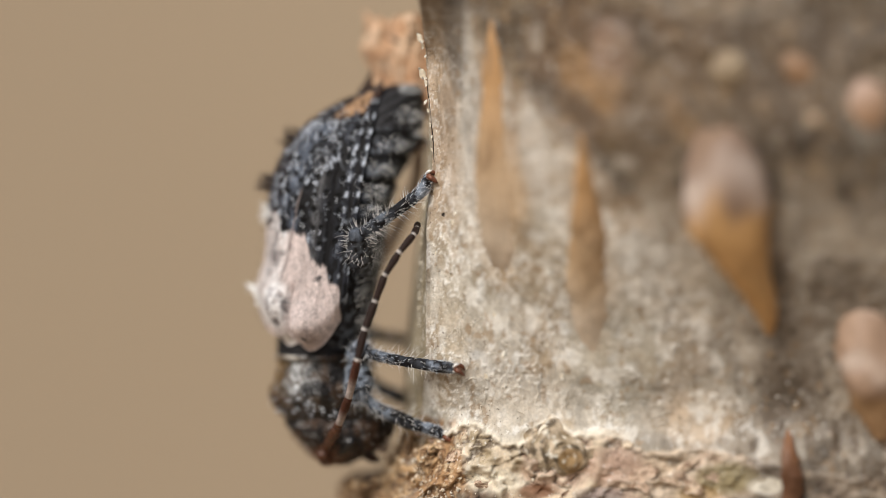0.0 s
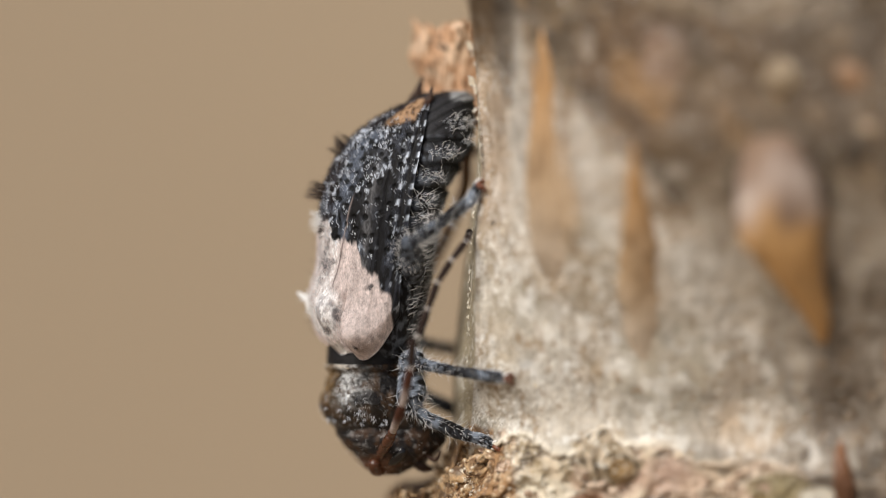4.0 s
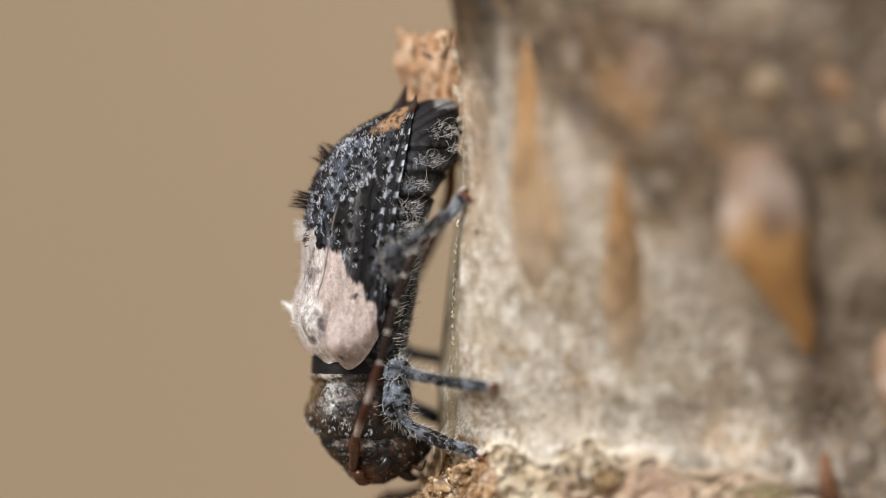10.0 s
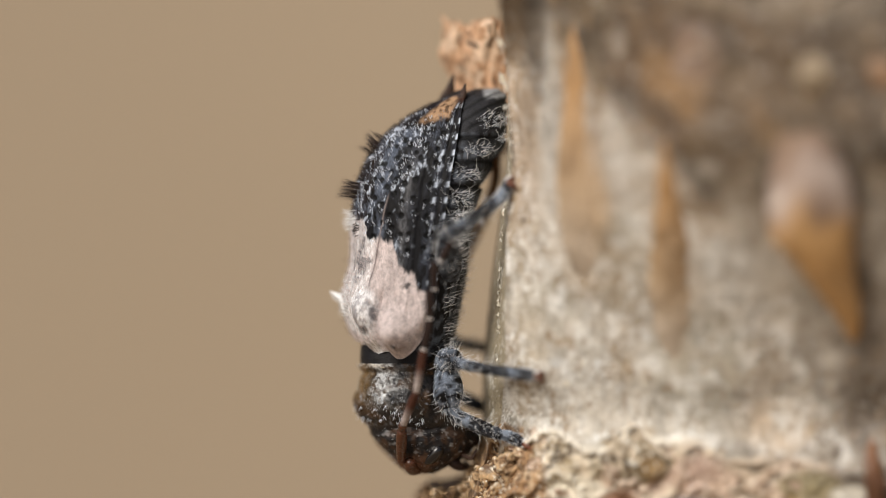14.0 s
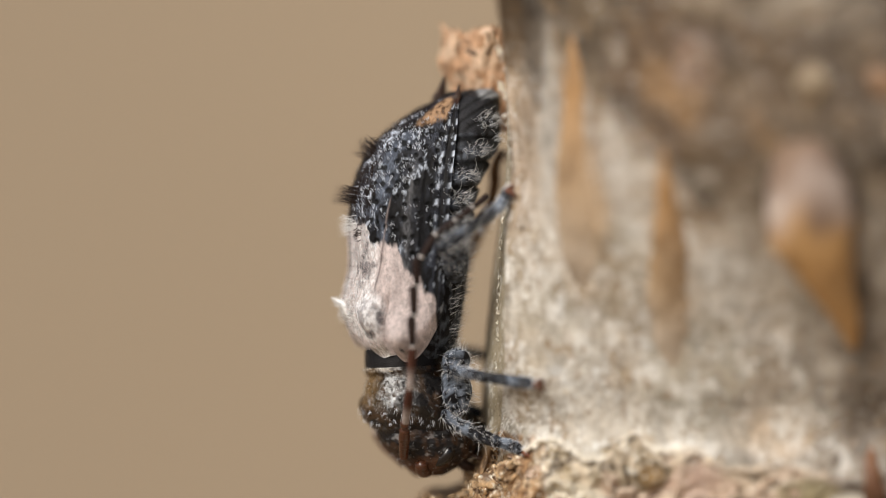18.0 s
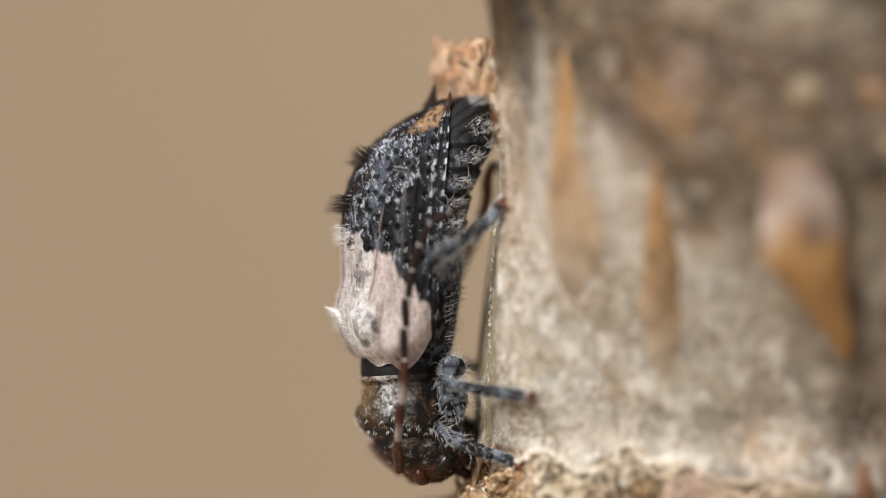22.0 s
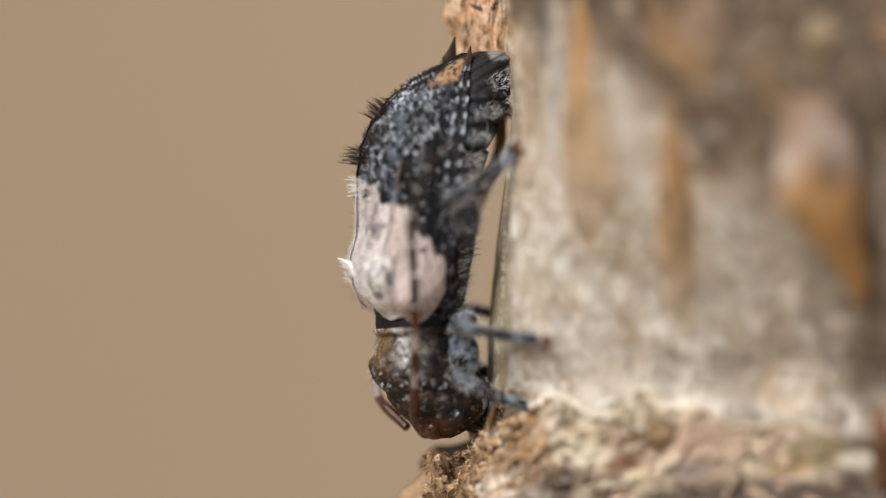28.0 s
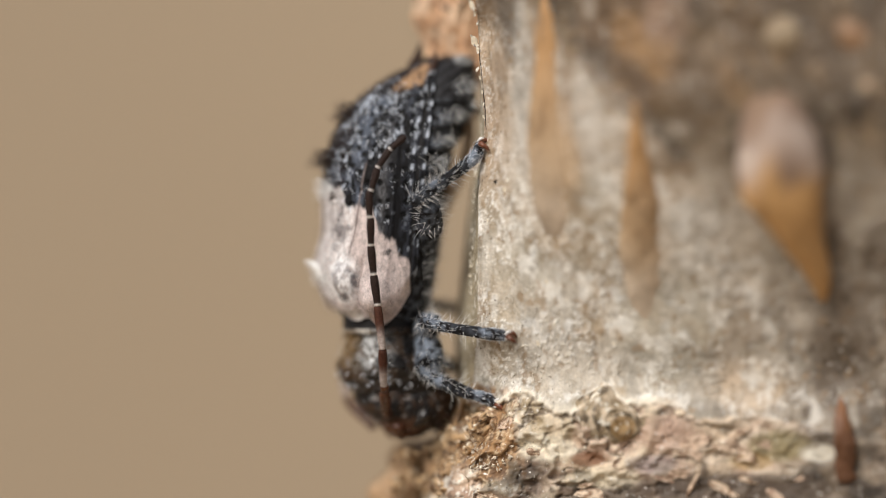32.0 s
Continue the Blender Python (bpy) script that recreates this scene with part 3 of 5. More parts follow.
    pts[:, 1] -= 0.17 * np.sqrt(np.clip(1 - d**2, 0, 1)) + 0.032 * ring + 0.20 * (cloud(pts, 3, 5, 233) - 0.5) + 0.05 * (cloud(pts, 14, 3, 234) - 0.5) - 0.02
    c = blend((0.28, 0.215, 0.135), (0.54, 0.44, 0.32), step(-0.25, 0.35, 0.5 * ring + 3.0 * (cloud(pts, 9, 4, 235) - 0.5)))
    c = blend(c, (0.07, 0.05, 0.032), step(0.58, 0.68, cloud(pts, 6, 4, 237)) * 0.8)
    eye = np.hypot((pts[:, 0] - spot(1104, 0)[0]) / 0.20, (pts[:, 2] - spot(0, 832)[2]) / 0.20)
    c = blend(c, (0.30, 0.185, 0.075), step(1.05, 0.75, eye) * 0.75)
    c = blend(c, (0.06, 0.045, 0.03), np.exp(-((eye - 1.0) / 0.14) ** 2) * step(0.40, 0.55, cloud(pts, 7, 3, 239)) * 0.85)
    c = blend(c, (0.80, 0.76, 0.66), step(0.62, 0.70, cloud(pts, 15, 2, 241)) * 0.7)
    part("nodule", pts, grid_faces(n, m, True), STRAW, stem, "olive-grey ringed bark nodule", c)


def flake_mesh(seed, size, curl, material=STRAW, tint=((0.62, 0.47, 0.31), (0.22, 0.13, 0.07))):
    """A torn curling plate with thickness."""
    n, m = 14, 12
    a, b = np.meshgrid(np.linspace(-1, 1, n), np.linspace(-1, 1, m), indexing="ij")
    p = np.stack([a, 0 * a, b], -1).reshape(-1, 3)
    p = p * (np.maximum(np.abs(p[:, 0]), np.abs(p[:, 2])) / (np.hypot(p[:, 0], p[:, 2]) + 1e-9))[:, None]
    edge = 0.45 + 1.2 * cloud(p * 1.0 + seed, 1.7, 3, seed)
    q = p * edge[:, None] * np.array(size)
    q[:, 1] = curl * size[0] * (p[:, 0] ** 2 + 0.5 * p[:, 2] ** 2) + 0.35 * size[0] * (cloud(q + seed, 6, 3, seed + 2) - 0.5)
    t = 0.012 + 0.01 * cloud(q, 8, 2, seed + 4)
    back = q.copy()
    back[:, 1] += t
    v = np.vstack([q, back])
    k = n * m
    f = grid_faces(n, m) + [g[::-1] for g in grid_faces(n, m, base=k)]
    rim = [i * m for i in range(n)] + [(n - 1) * m + j for j in range(1, m)] + [i * m + m - 1 for i in range(n - 2, -1, -1)] + [j for j in range(m - 2, 0, -1)]
    for i in range(len(rim)):
        x, y = rim[i], rim[(i + 1) % len(rim)]
        f.append([x, x + k, y + k, y])
    c = blend(tint[0], tint[1], step(0.42, 0.60, cloud(v + seed, (12, 12, 20), 4, seed + 6)))
    return mesh_of("bark_flake", v, f, material, c)


def build_flakes(stem):
    rng = np.random.default_rng(8)
    tints = (((0.80, 0.69, 0.53), (0.46, 0.33, 0.22)), ((0.62, 0.47, 0.35), (0.30, 0.19, 0.13)), ((0.70, 0.56, 0.42), (0.26, 0.16, 0.10)))
    kinds = [flake_mesh(300 + 7 * k, (0.16 + 0.08 * (k % 3), 1, 0.07 + 0.04 * (k % 2)), 0.25 - 0.15 * (k % 4), tint=tints[k % 3]) for k in range(12)]
    for k in range(60):
        px, py = rng.uniform(862, 1440), rng.uniform(790, 990)
        if k % 3 == 0:
            py = rng.uniform(772, 815)
        if (px - 1078) ** 2 / 55**2 + (py - 832) ** 2 / 50**2 < 1:
            continue
        p = at_front(px, py, 0.03 + 0.04 * rng.random())
        if float(bark_zone(np.array([p[0]]), np.array([p[2]]))[0]) < 0.7:
            continue
        ob = new("bark_flake", kinds[k % 12])
        ob.parent = stem
        ob.matrix_basis = Matrix.Translation(Vector(p) * MM) @ Euler((rng.normal() * 0.2, rng.normal() * 0.35, rng.normal() * 0.2 - 0.2)).to_matrix().to_4x4() @ Matrix.Scale(rng.uniform(0.5, 1.2) * (0.5 if px < 1050 else 0.75), 4)
    # pale torn slivers along the front edge, and a dark fleck
    pale = [flake_mesh(400 + 5 * k, (0.03, 1, 0.06), 0.3, BARK, ((0.90, 0.87, 0.78), (0.72, 0.64, 0.5))) for k in range(3)]
    inky = flake_mesh(430, (0.035, 1, 0.03), 0.2, BARK, ((0.03, 0.02, 0.015), (0.015, 0.01, 0.01)))
    spots = ((843, 86, 1.2), (848, 100, .7), (852, 118, .4), (848, 150, 1.5), (853, 166, .8), (852, 200, .6), (857, 215, .5), (861, 240, .5), (863, 262, .4), (864, 285, .5),
             (884, 401, 1.0), (905, 398, .6), (900, 415, .8), (975, 580, 1.1), (990, 650, .8), (960, 690, .9), (1095, 690, .9), (880, 440, .6), (870, 470, .5))
    for k, (px, py, s) in enumerate(spots):
        p = at_front(px, py, 0.015)
        if k < 10:
            p = p + np.array([-0.012, -0.02, 0])
        ob = new("bark_flake", inky if k == 10 else pale[k % 3])
        ob.parent = stem
        ob.matrix_basis = Matrix.Translation(Vector(p) * MM) @ Euler((0.2, 0.5 * (k % 3 - 1), -0.4 + 0.4 * (k % 2))).to_matrix().to_4x4() @ Matrix.Scale(s, 4)
    for k in range(46):
        py = rng.uniform(365, 740)
        z = (441 - py) * 0.008
        lip_y = float(front_y(edge_x(z), z))
        y = lip_y * 0.6 + rng.normal() * 0.08
        w = (y - 0.25) / (lip_y - 0.25)
        p = np.array([strip_x(z) * (1 - w) + edge_x(z) * w - 0.035, y, z])
        ob = new("bark_flake", pale[k % 3])
        ob.parent = stem
        ob.matrix_basis = Matrix.Translation(Vector(p) * MM) @ Euler((rng.normal() * .4, rng.normal() * .6, -1.1 + rng.normal() * .4)).to_matrix().to_4x4() @ Matrix.Scale(rng.uniform(0.25, 0.6), 4)
    # pale crinkled threads left on the bare wood
    for k in range(70):
        px, py = rng.uniform(900, 1130), rng.uniform(560, 770)
        if k % 3 == 0:
            px, py = rng.uniform(1230, 1420), rng.uniform(690, 800)
        way, run = rng.uniform(0, 6.28), []
        for _ in range(int(rng.integers(5, 9))):
            run.append(at_front(px, py, 0.012))
            way += rng.normal() * 0.5
            px, py = px + 5.5 * math.cos(way), py + 5.5 * math.sin(way)
        v, f, s = tube(run, np.concatenate([[.003], np.full(len(run) - 2, .0048 * rng.uniform(.6, 1.3)), [.003]]), 6, 1, 3 * len(run))
        part("bark_thread", v, f, STRAW, stem, "", blend((0.82, 0.79, 0.71), (0.62, 0.56, 0.46), cloud(v, 9, 2, 450 + k)))
    # thin dark crack beside the edge
    run = [at_front(a, b, 0.004) + np.array([0, 0.0, 0]) for a, b in ((852, 150), (857, 190), (861, 230), (864, 262), (866, 300), (866, 318))]
    v, f, s = tube(run, [.002, .006, .004, .008, .005, .002], 8, 1, 40)
    v = v + 0.02 * (cloud(v, 12, 3, 441) - 0.5)[:, None]
    part("bark_crack", v, f, BARK, stem, "thin dark splitting crack", np.tile((0.03, 0.02, 0.012), (len(v), 1)))


def build_chip(stem):
    """The curled flake that stands off the stem behind the beetle."""
    n, m = 110, 120
    a, b = np.meshgrid(np.linspace(0, 1, n), np.linspace(0, 1, m), indexing="ij")
    left = 737 + 30 * step(0.25, 0.9, b) + 5 * np.sin(b * 13)
    px = left + (885 - left) * a
    torn = 26 * (cloud(np.stack([a.ravel() * 7, 0 * a.ravel(), 0 * a.ravel()], -1), 1.0, 3, 498) - 0.5).reshape(a.shape)
    py = 40 + (14 * np.exp(-((a - 0.30) / 0.07) ** 2) + 12 * a + torn) * (1 - b) + b * 190
    pts = np.array([spot(x, y, 0.42) for x, y in zip(px.ravel(), py.ravel())])
    a, b = a.ravel(), b.ravel()
    wob = cloud(pts, (9, 9, 1.6), 4, 500)
    fibre = cloud(pts, (20, 20, 4), 4, 501)
    lobes = 0.14 * np.exp(-((a - 0.14) / 0.12) ** 2) + 0.18 * np.exp(-((a - 0.55) / 0.17) ** 2)
    pts[:, 1] += 0.30 * (1 - a) - 0.25 * np.sin(a * np.pi) + 0.20 * (wob - 0.5) + 0.12 * (fibre - 0.5) - lobes * step(0.45, 0.1, b) + 0.12 * step(0.06, 0.0, b)
    pts[:, 0] += 0.07 * (cloud(pts, 10, 3, 503) - 0.5) * (a < 0.2)
    thick = pts.copy()
    thick[:, 1] += 0.10 + 0.05 * wob
    v = np.vstack([pts, thick])
    k = n * m
    f = grid_faces(n, m) + [g[::-1] for g in grid_faces(n, m, base=k)]
    rim = [i * m for i in range(n)] + [(n - 1) * m + j for j in range(1, m)] + [i * m + m - 1 for i in range(n - 2, -1, -1)] + [j for j in range(m - 2, 0, -1)]
    for i in range(len(rim)):
        x, y = rim[i], rim[(i + 1) % len(rim)]
        f.append([x, x + k, y + k, y])
    c = blend((0.62, 0.39, 0.24), (0.44, 0.24, 0.125), step(0.42, 0.64, cloud(v, (12, 12, 2.5), 4, 507)))
    c = blend(c, (0.72, 0.52, 0.36), step(0.55, 0.72, cloud(v, 6, 3, 511)))
    c = blend(c, (0.09, 0.042, 0.02), step(0.63, 0.70, cloud(v, (16, 16, 6), 3, 513)) * 0.85)
    c = blend(c, (0.80, 0.64, 0.48), step(0.62, 0.72, cloud(v, (24, 24, 12), 2, 515)) * 0.25)
    slot = np.hypot((v[:, 0] - spot(792, 0, .42)[0]) / 0.10, (v[:, 2] - spot(0, 88, .42)[2] + 0.5 * (v[:, 0] - spot(792, 0, .42)[0])) / 0.035)
    c = blend(c, (0.03, 0.018, 0.012), step(1.2, 0.7, slot) * 0.9)
    part("peeling_chip", v, f, STRAW, stem, "orange-tan curled bark chip standing off the stem", c)


def crumb_mesh(seed, tint=((0.56, 0.38, 0.21), (0.15, 0.082, 0.04))):
    v, f, _ = tube([(0, 0, -.5), (0, 0.08, -.25), (0, -0.06, 0.1), (0, 0, .5)], [.16, .42, .36, .10], 16, 0.6, 18)
    jag = 1 - np.abs(2 * cloud(v + seed, 4.2, 3, seed + 9) - 1)
    v = v * (0.15 + 0.9 * cloud(v + seed, 2.6, 4, seed) + 0.75 * jag)[:, None] * 0.17 * np.array([(1.25, 0.6, 1.1), (0.6, 0.8, 1.5), (1.0, 1.0, 0.7)][seed % 3])
    c = blend(tint[0], tint[1], step(0.40, 0.68, cloud(v + seed, (16, 16, 8), 4, seed + 2)))
    c = blend(c, (0.85, 0.78, 0.64), step(0.62, 0.72, cloud(v + seed, 20, 3, seed + 4)))
    c = blend(c, (0.03, 0.02, 0.015), step(0.66, 0.76, cloud(v + seed, 13, 3, seed + 6)))
    return mesh_of("bark_crumb", v, f, STRAW, c)


def build_crumbs(stem):
    """Crumbled, fibrous frass under the beetle's head."""
    rng = np.random.default_rng(21)
    kinds = [crumb_mesh(600 + 5 * k) for k in range(6)]
    lumps = [crumb_mesh(680 + 5 * k, ((0.64, 0.46, 0.28), (0.32, 0.19, 0.10))) for k in range(3)]
    grains = [crumb_mesh(650 + 5 * k, ((0.78, 0.70, 0.58), (0.42, 0.32, 0.22))) for k in range(3)]
    for k in range(240):
        g = rng.random()
        px = 790 + 95 * rng.random() ** 0.7
        py = 960 - 165 * g * (0.35 + 0.65 * (px - 770) / 115)
        y = rng.uniform(-1.0, 0.7) if px > 830 else rng.uniform(-0.5, 0.8)
        if k % 2 == 0:
            px, py = rng.uniform(798, 890), rng.uniform(800, 905)
            py = max(py, 862 - (px - 798) * 0.75 + rng.normal() * 6)
            y = rng.uniform(-1.0, -0.2) if px > 835 else rng.uniform(-0.7, 0.3)
        if k > 190:
            px, py, y = rng.uniform(705, 815), rng.uniform(868, 960), rng.uniform(0.05, 0.35)
        ob = new("bark_crumb", kinds[k % 6])
        ob.parent = stem
        ob.matrix_basis = Matrix.Translation(Vector(spot(px, py, y)) * MM) @ Euler(rng.uniform(0, 6.28, 3)).to_matrix().to_4x4() @ Matrix.Scale(rng.uniform(0.5, 1.5), 4)
    for px, py, y, size in ((788, 842, .35, 2.0), (818, 830, .1, 2.4), (846, 812, -.15, 1.8), (800, 866, .1, 2.6), (836, 862, -.3, 2.6), (826, 912, -.1, 3.4), (800, 965, .1, 4.0), (858, 930, -.6, 2.6),
                            (862, 845, -.55, 1.6), (862, 818, -.85, 1.3), (878, 812, -.98, 1.1), (846, 828, -.6, 1.5), (884, 836, -1.0, 1.3), (868, 862, -.9, 1.6)):
        ob = new("bark_lump", lumps[int(px) % 3])
        ob.parent = stem
        ob.matrix_basis = Matrix.Translation(Vector(spot(px, py, y)) * MM) @ Euler(rng.uniform(0, 6.28, 3)).to_matrix().to_4x4() @ Matrix.Scale(size, 4)
    for k in range(130):
        z, w = rng.uniform(-4.1, -2.66), rng.random()
        p = Vector((float(strip_x(z) * (1 - w) + edge_x(z) * w) - 0.03, float(0.25 * (1 - w) + front_y(edge_x(z), z) * w), z)) * MM
        ob = new("bark_crumb", kinds[k % 6])
        ob.parent = stem
        ob.matrix_basis = Matrix.Translation(p) @ Euler(rng.uniform(0, 6.28, 3)).to_matrix().to_4x4() @ Matrix.Scale(rng.uniform(0.3, 1.0), 4)
    for k in range(110):
        z = rng.uniform(-4.3, -2.62)
        p = Vector((float(edge_x(z)) + rng.normal() * .05 + .02, float(front_y(edge_x(z), z)) + rng.normal() * .08, z)) * MM
        ob = new("bark_crumb", kinds[k % 6])
        ob.parent = stem
        ob.matrix_basis = Matrix.Translation(p) @ Euler(rng.uniform(0, 6.28, 3)).to_matrix().to_4x4() @ Matrix.Scale(rng.uniform(0.25, 0.8), 4)
    for k in range(130):
        px, py = rng.uniform(838, 915), rng.uniform(832, 915)
        if k > 110:
            px, py = rng.uniform(870, 1060), rng.uniform(805, 900)
        p = at_front(max(px, 846), py, 0.02 + 0.06 * rng.random())
        p[0] -= 0.008 * max(846 - px, 0)
        ob = new("bark_grain", grains[k % 3])
        ob.parent = stem
        ob.matrix_basis = Matrix.Translation(Vector(p) * MM) @ Euler(rng.uniform(0, 6.28, 3)).to_matrix().to_4x4() @ Matrix.Scale(rng.uniform(0.12, 0.32), 4)
    count = 1500
    roots = []
    for k in range(count):
        px, py = rng.uniform(780, 905), rng.uniform(800, 960)
        py = max(py, 868 - (px - 780) * 0.62 + rng.normal() * 8)
        if k % 5 == 0:
            px, py = rng.uniform(700, 790), rng.uniform(872, 960)
        roots.append(spot(px, py, rng.uniform(-1.08, -0.3) if px > 835 else rng.uniform(-0.6, 0.7)))
    ways = rng.normal(size=(count, 3)) + np.array([-0.3, -0.3, 0.5])
    v, f = spikes(roots, ways, rng.uniform(0.05, 0.20, count), rng.uniform(0.003, 0.009, count), 0.6, 5)
    c = blend((0.60, 0.42, 0.235), (0.13, 0.07, 0.036), np.repeat(rng.random(count) ** 1.3, 7))
    tagged(part("bark_fibre", v, f, STRAW, stem, "loose tan wood fibres", c), kind="stuff")


def build_tongue(stem):
    """A smooth curled tongue of bark that stands out behind and below the beetle's head."""
    n, m = 50, 40
    a, b = np.meshgrid(np.linspace(0, 1, n), np.linspace(0, 1, m), indexing="ij")
    a, b = a.ravel(), b.ravel()
    left = 690 - 26 * step(0.0, 0.5, b) + 10 * np.sin(b * 9)
    px = left + (835 - left) * a
    top = smooth_through([0, .15, .4, .6, .8, 1], [892, 866, 860, 852, 838, 830], a)
    py = top + (1010 - top) * b
    flat = np.array([spot(x, y, 0.55) for x, y in zip(px, py)])
    flat[:, 1] += -0.35 * np.sin(a * np.pi) * (0.4 + 0.6 * b) + 0.35 * step(0.12, 0.0, b) + 0.18 * (cloud(flat, (3, 3, 2), 4, 541) - 0.5) + 0.04 * (cloud(flat, 12, 3, 543) - 0.5)
    back = flat.copy()
    back[:, 1] += 0.22
    v = np.vstack([flat, back])
    k = n * m
    f = grid_faces(n, m) + [g[::-1] for g in grid_faces(n, m, base=k)]
    rim = [i * m for i in range(n)] + [(n - 1) * m + j for j in range(1, m)] + [i * m + m - 1 for i in range(n - 2, -1, -1)] + [j for j in range(m - 2, 0, -1)]
    for i in range(len(rim)):
        x, y = rim[i], rim[(i + 1) % len(rim)]
        f.append([x, x + k, y + k, y])
    c = blend((0.44, 0.29, 0.17), (0.24, 0.14, 0.07), step(0.40, 0.62, cloud(v, (2.4, 2.4, 2.4), 4, 545)))
    c = blend(c, (0.17, 0.09, 0.045), step(0.60, 0.72, cloud(v, (6, 6, 4), 3, 547)) * 0.7)
    part("bark_tongue", v, f, STRAW, stem, "curled tan tongue of bark", c)


STEM = build_stem()
build_tongue(STEM)
build_prickles(STEM)
build_chip(STEM)
build_flakes(STEM)
build_crumbs(STEM)

# ---- the beetle ----
MID = np.array([-0.75, 0.0, 0.0])  # the beetle's own origin on the plan, in millimetres
BEETLE = thing("longhorn_beetle", "black, grey and pinkish-white longhorn beetle clinging head down", "beetle", MID)


def own(px, py, y=0.0):
    return spot(px, py, y) - MID


CASE = np.array([  # height on the plan, back line, side margin, half width
    (168, 774, 781, .26), (182, 744, 778, .40), (200, 708, 773, .50), (230, 659, 768, .63), (270, 619, 760, .75), (320, 593, 750, .85),
    (370, 579, 742, .91), (420, 576, 735, .94), (480, 573, 727, .96), (530, 560, 722, .96), (570, 564, 718, .95), (610, 578, 713, .90), (650, 594, 704, .80)])


def base_line(a):
    """Lower edge of the wing case, lobed at the shoulder."""
    return smooth_through([0, .14, .30, .44, .53, .64, .76, .87, .94, 1.0], [610, 626, 634, 631, 630, 643, 640, 619, 592, 566], a)


def case_at(py, a):
    """A place on the wing case: height on the plan, and 0 at the back line to 1 at the side margin."""
    xd, xm, hw = (smooth_through(CASE[:, 0], CASE[:, k], py) for k in (1, 2, 3))
    th = np.asarray(a) * np.pi / 2
    y = -hw * np.sin(th) ** 0.62
    px = xm - (xm - xd) * np.cos(th) ** 0.95
    k = (BACK + y) / 11212.0
    return np.stack([(px - 784) * k, y, (441 - py) * k], -1) - MID


def shoulder_hump(py, a):
    return np.exp(-(((py - 602) / 38) ** 2 + ((a - 0.70) / 0.135) ** 2)) * 0.25


def shoulder_boss(py, a):
    return np.exp(-((((py - 558) / 30) ** 2 + ((a - 0.42) / 0.135) ** 2) ** 1.2)) * 0.10


def pits():
    """Places of the round pits on a wing case: height on the plan, and share from back line to margin."""
    rng = np.random.default_rng(52)
    py, a = [], []
    for lane in (.37, .45, .53, .61, .69, .77, .88):
        at = 222 + rng.uniform(0, 20)
        while at < 470:
            if at < 430 or lane > .7:
                py.append(at)
                a.append(lane + rng.normal() * 0.014)
            at += rng.uniform(21, 40)
    return np.array(py), np.array(a)


RIM_AT = (0, .20, .32, .38, .49, .60, .66, .70, .80, .88, .97)
RIM = (388, 392, 398, 430, 433, 436, 446, 474, 494, 514, 536)  # where the pale patch begins, from the back line to the margin


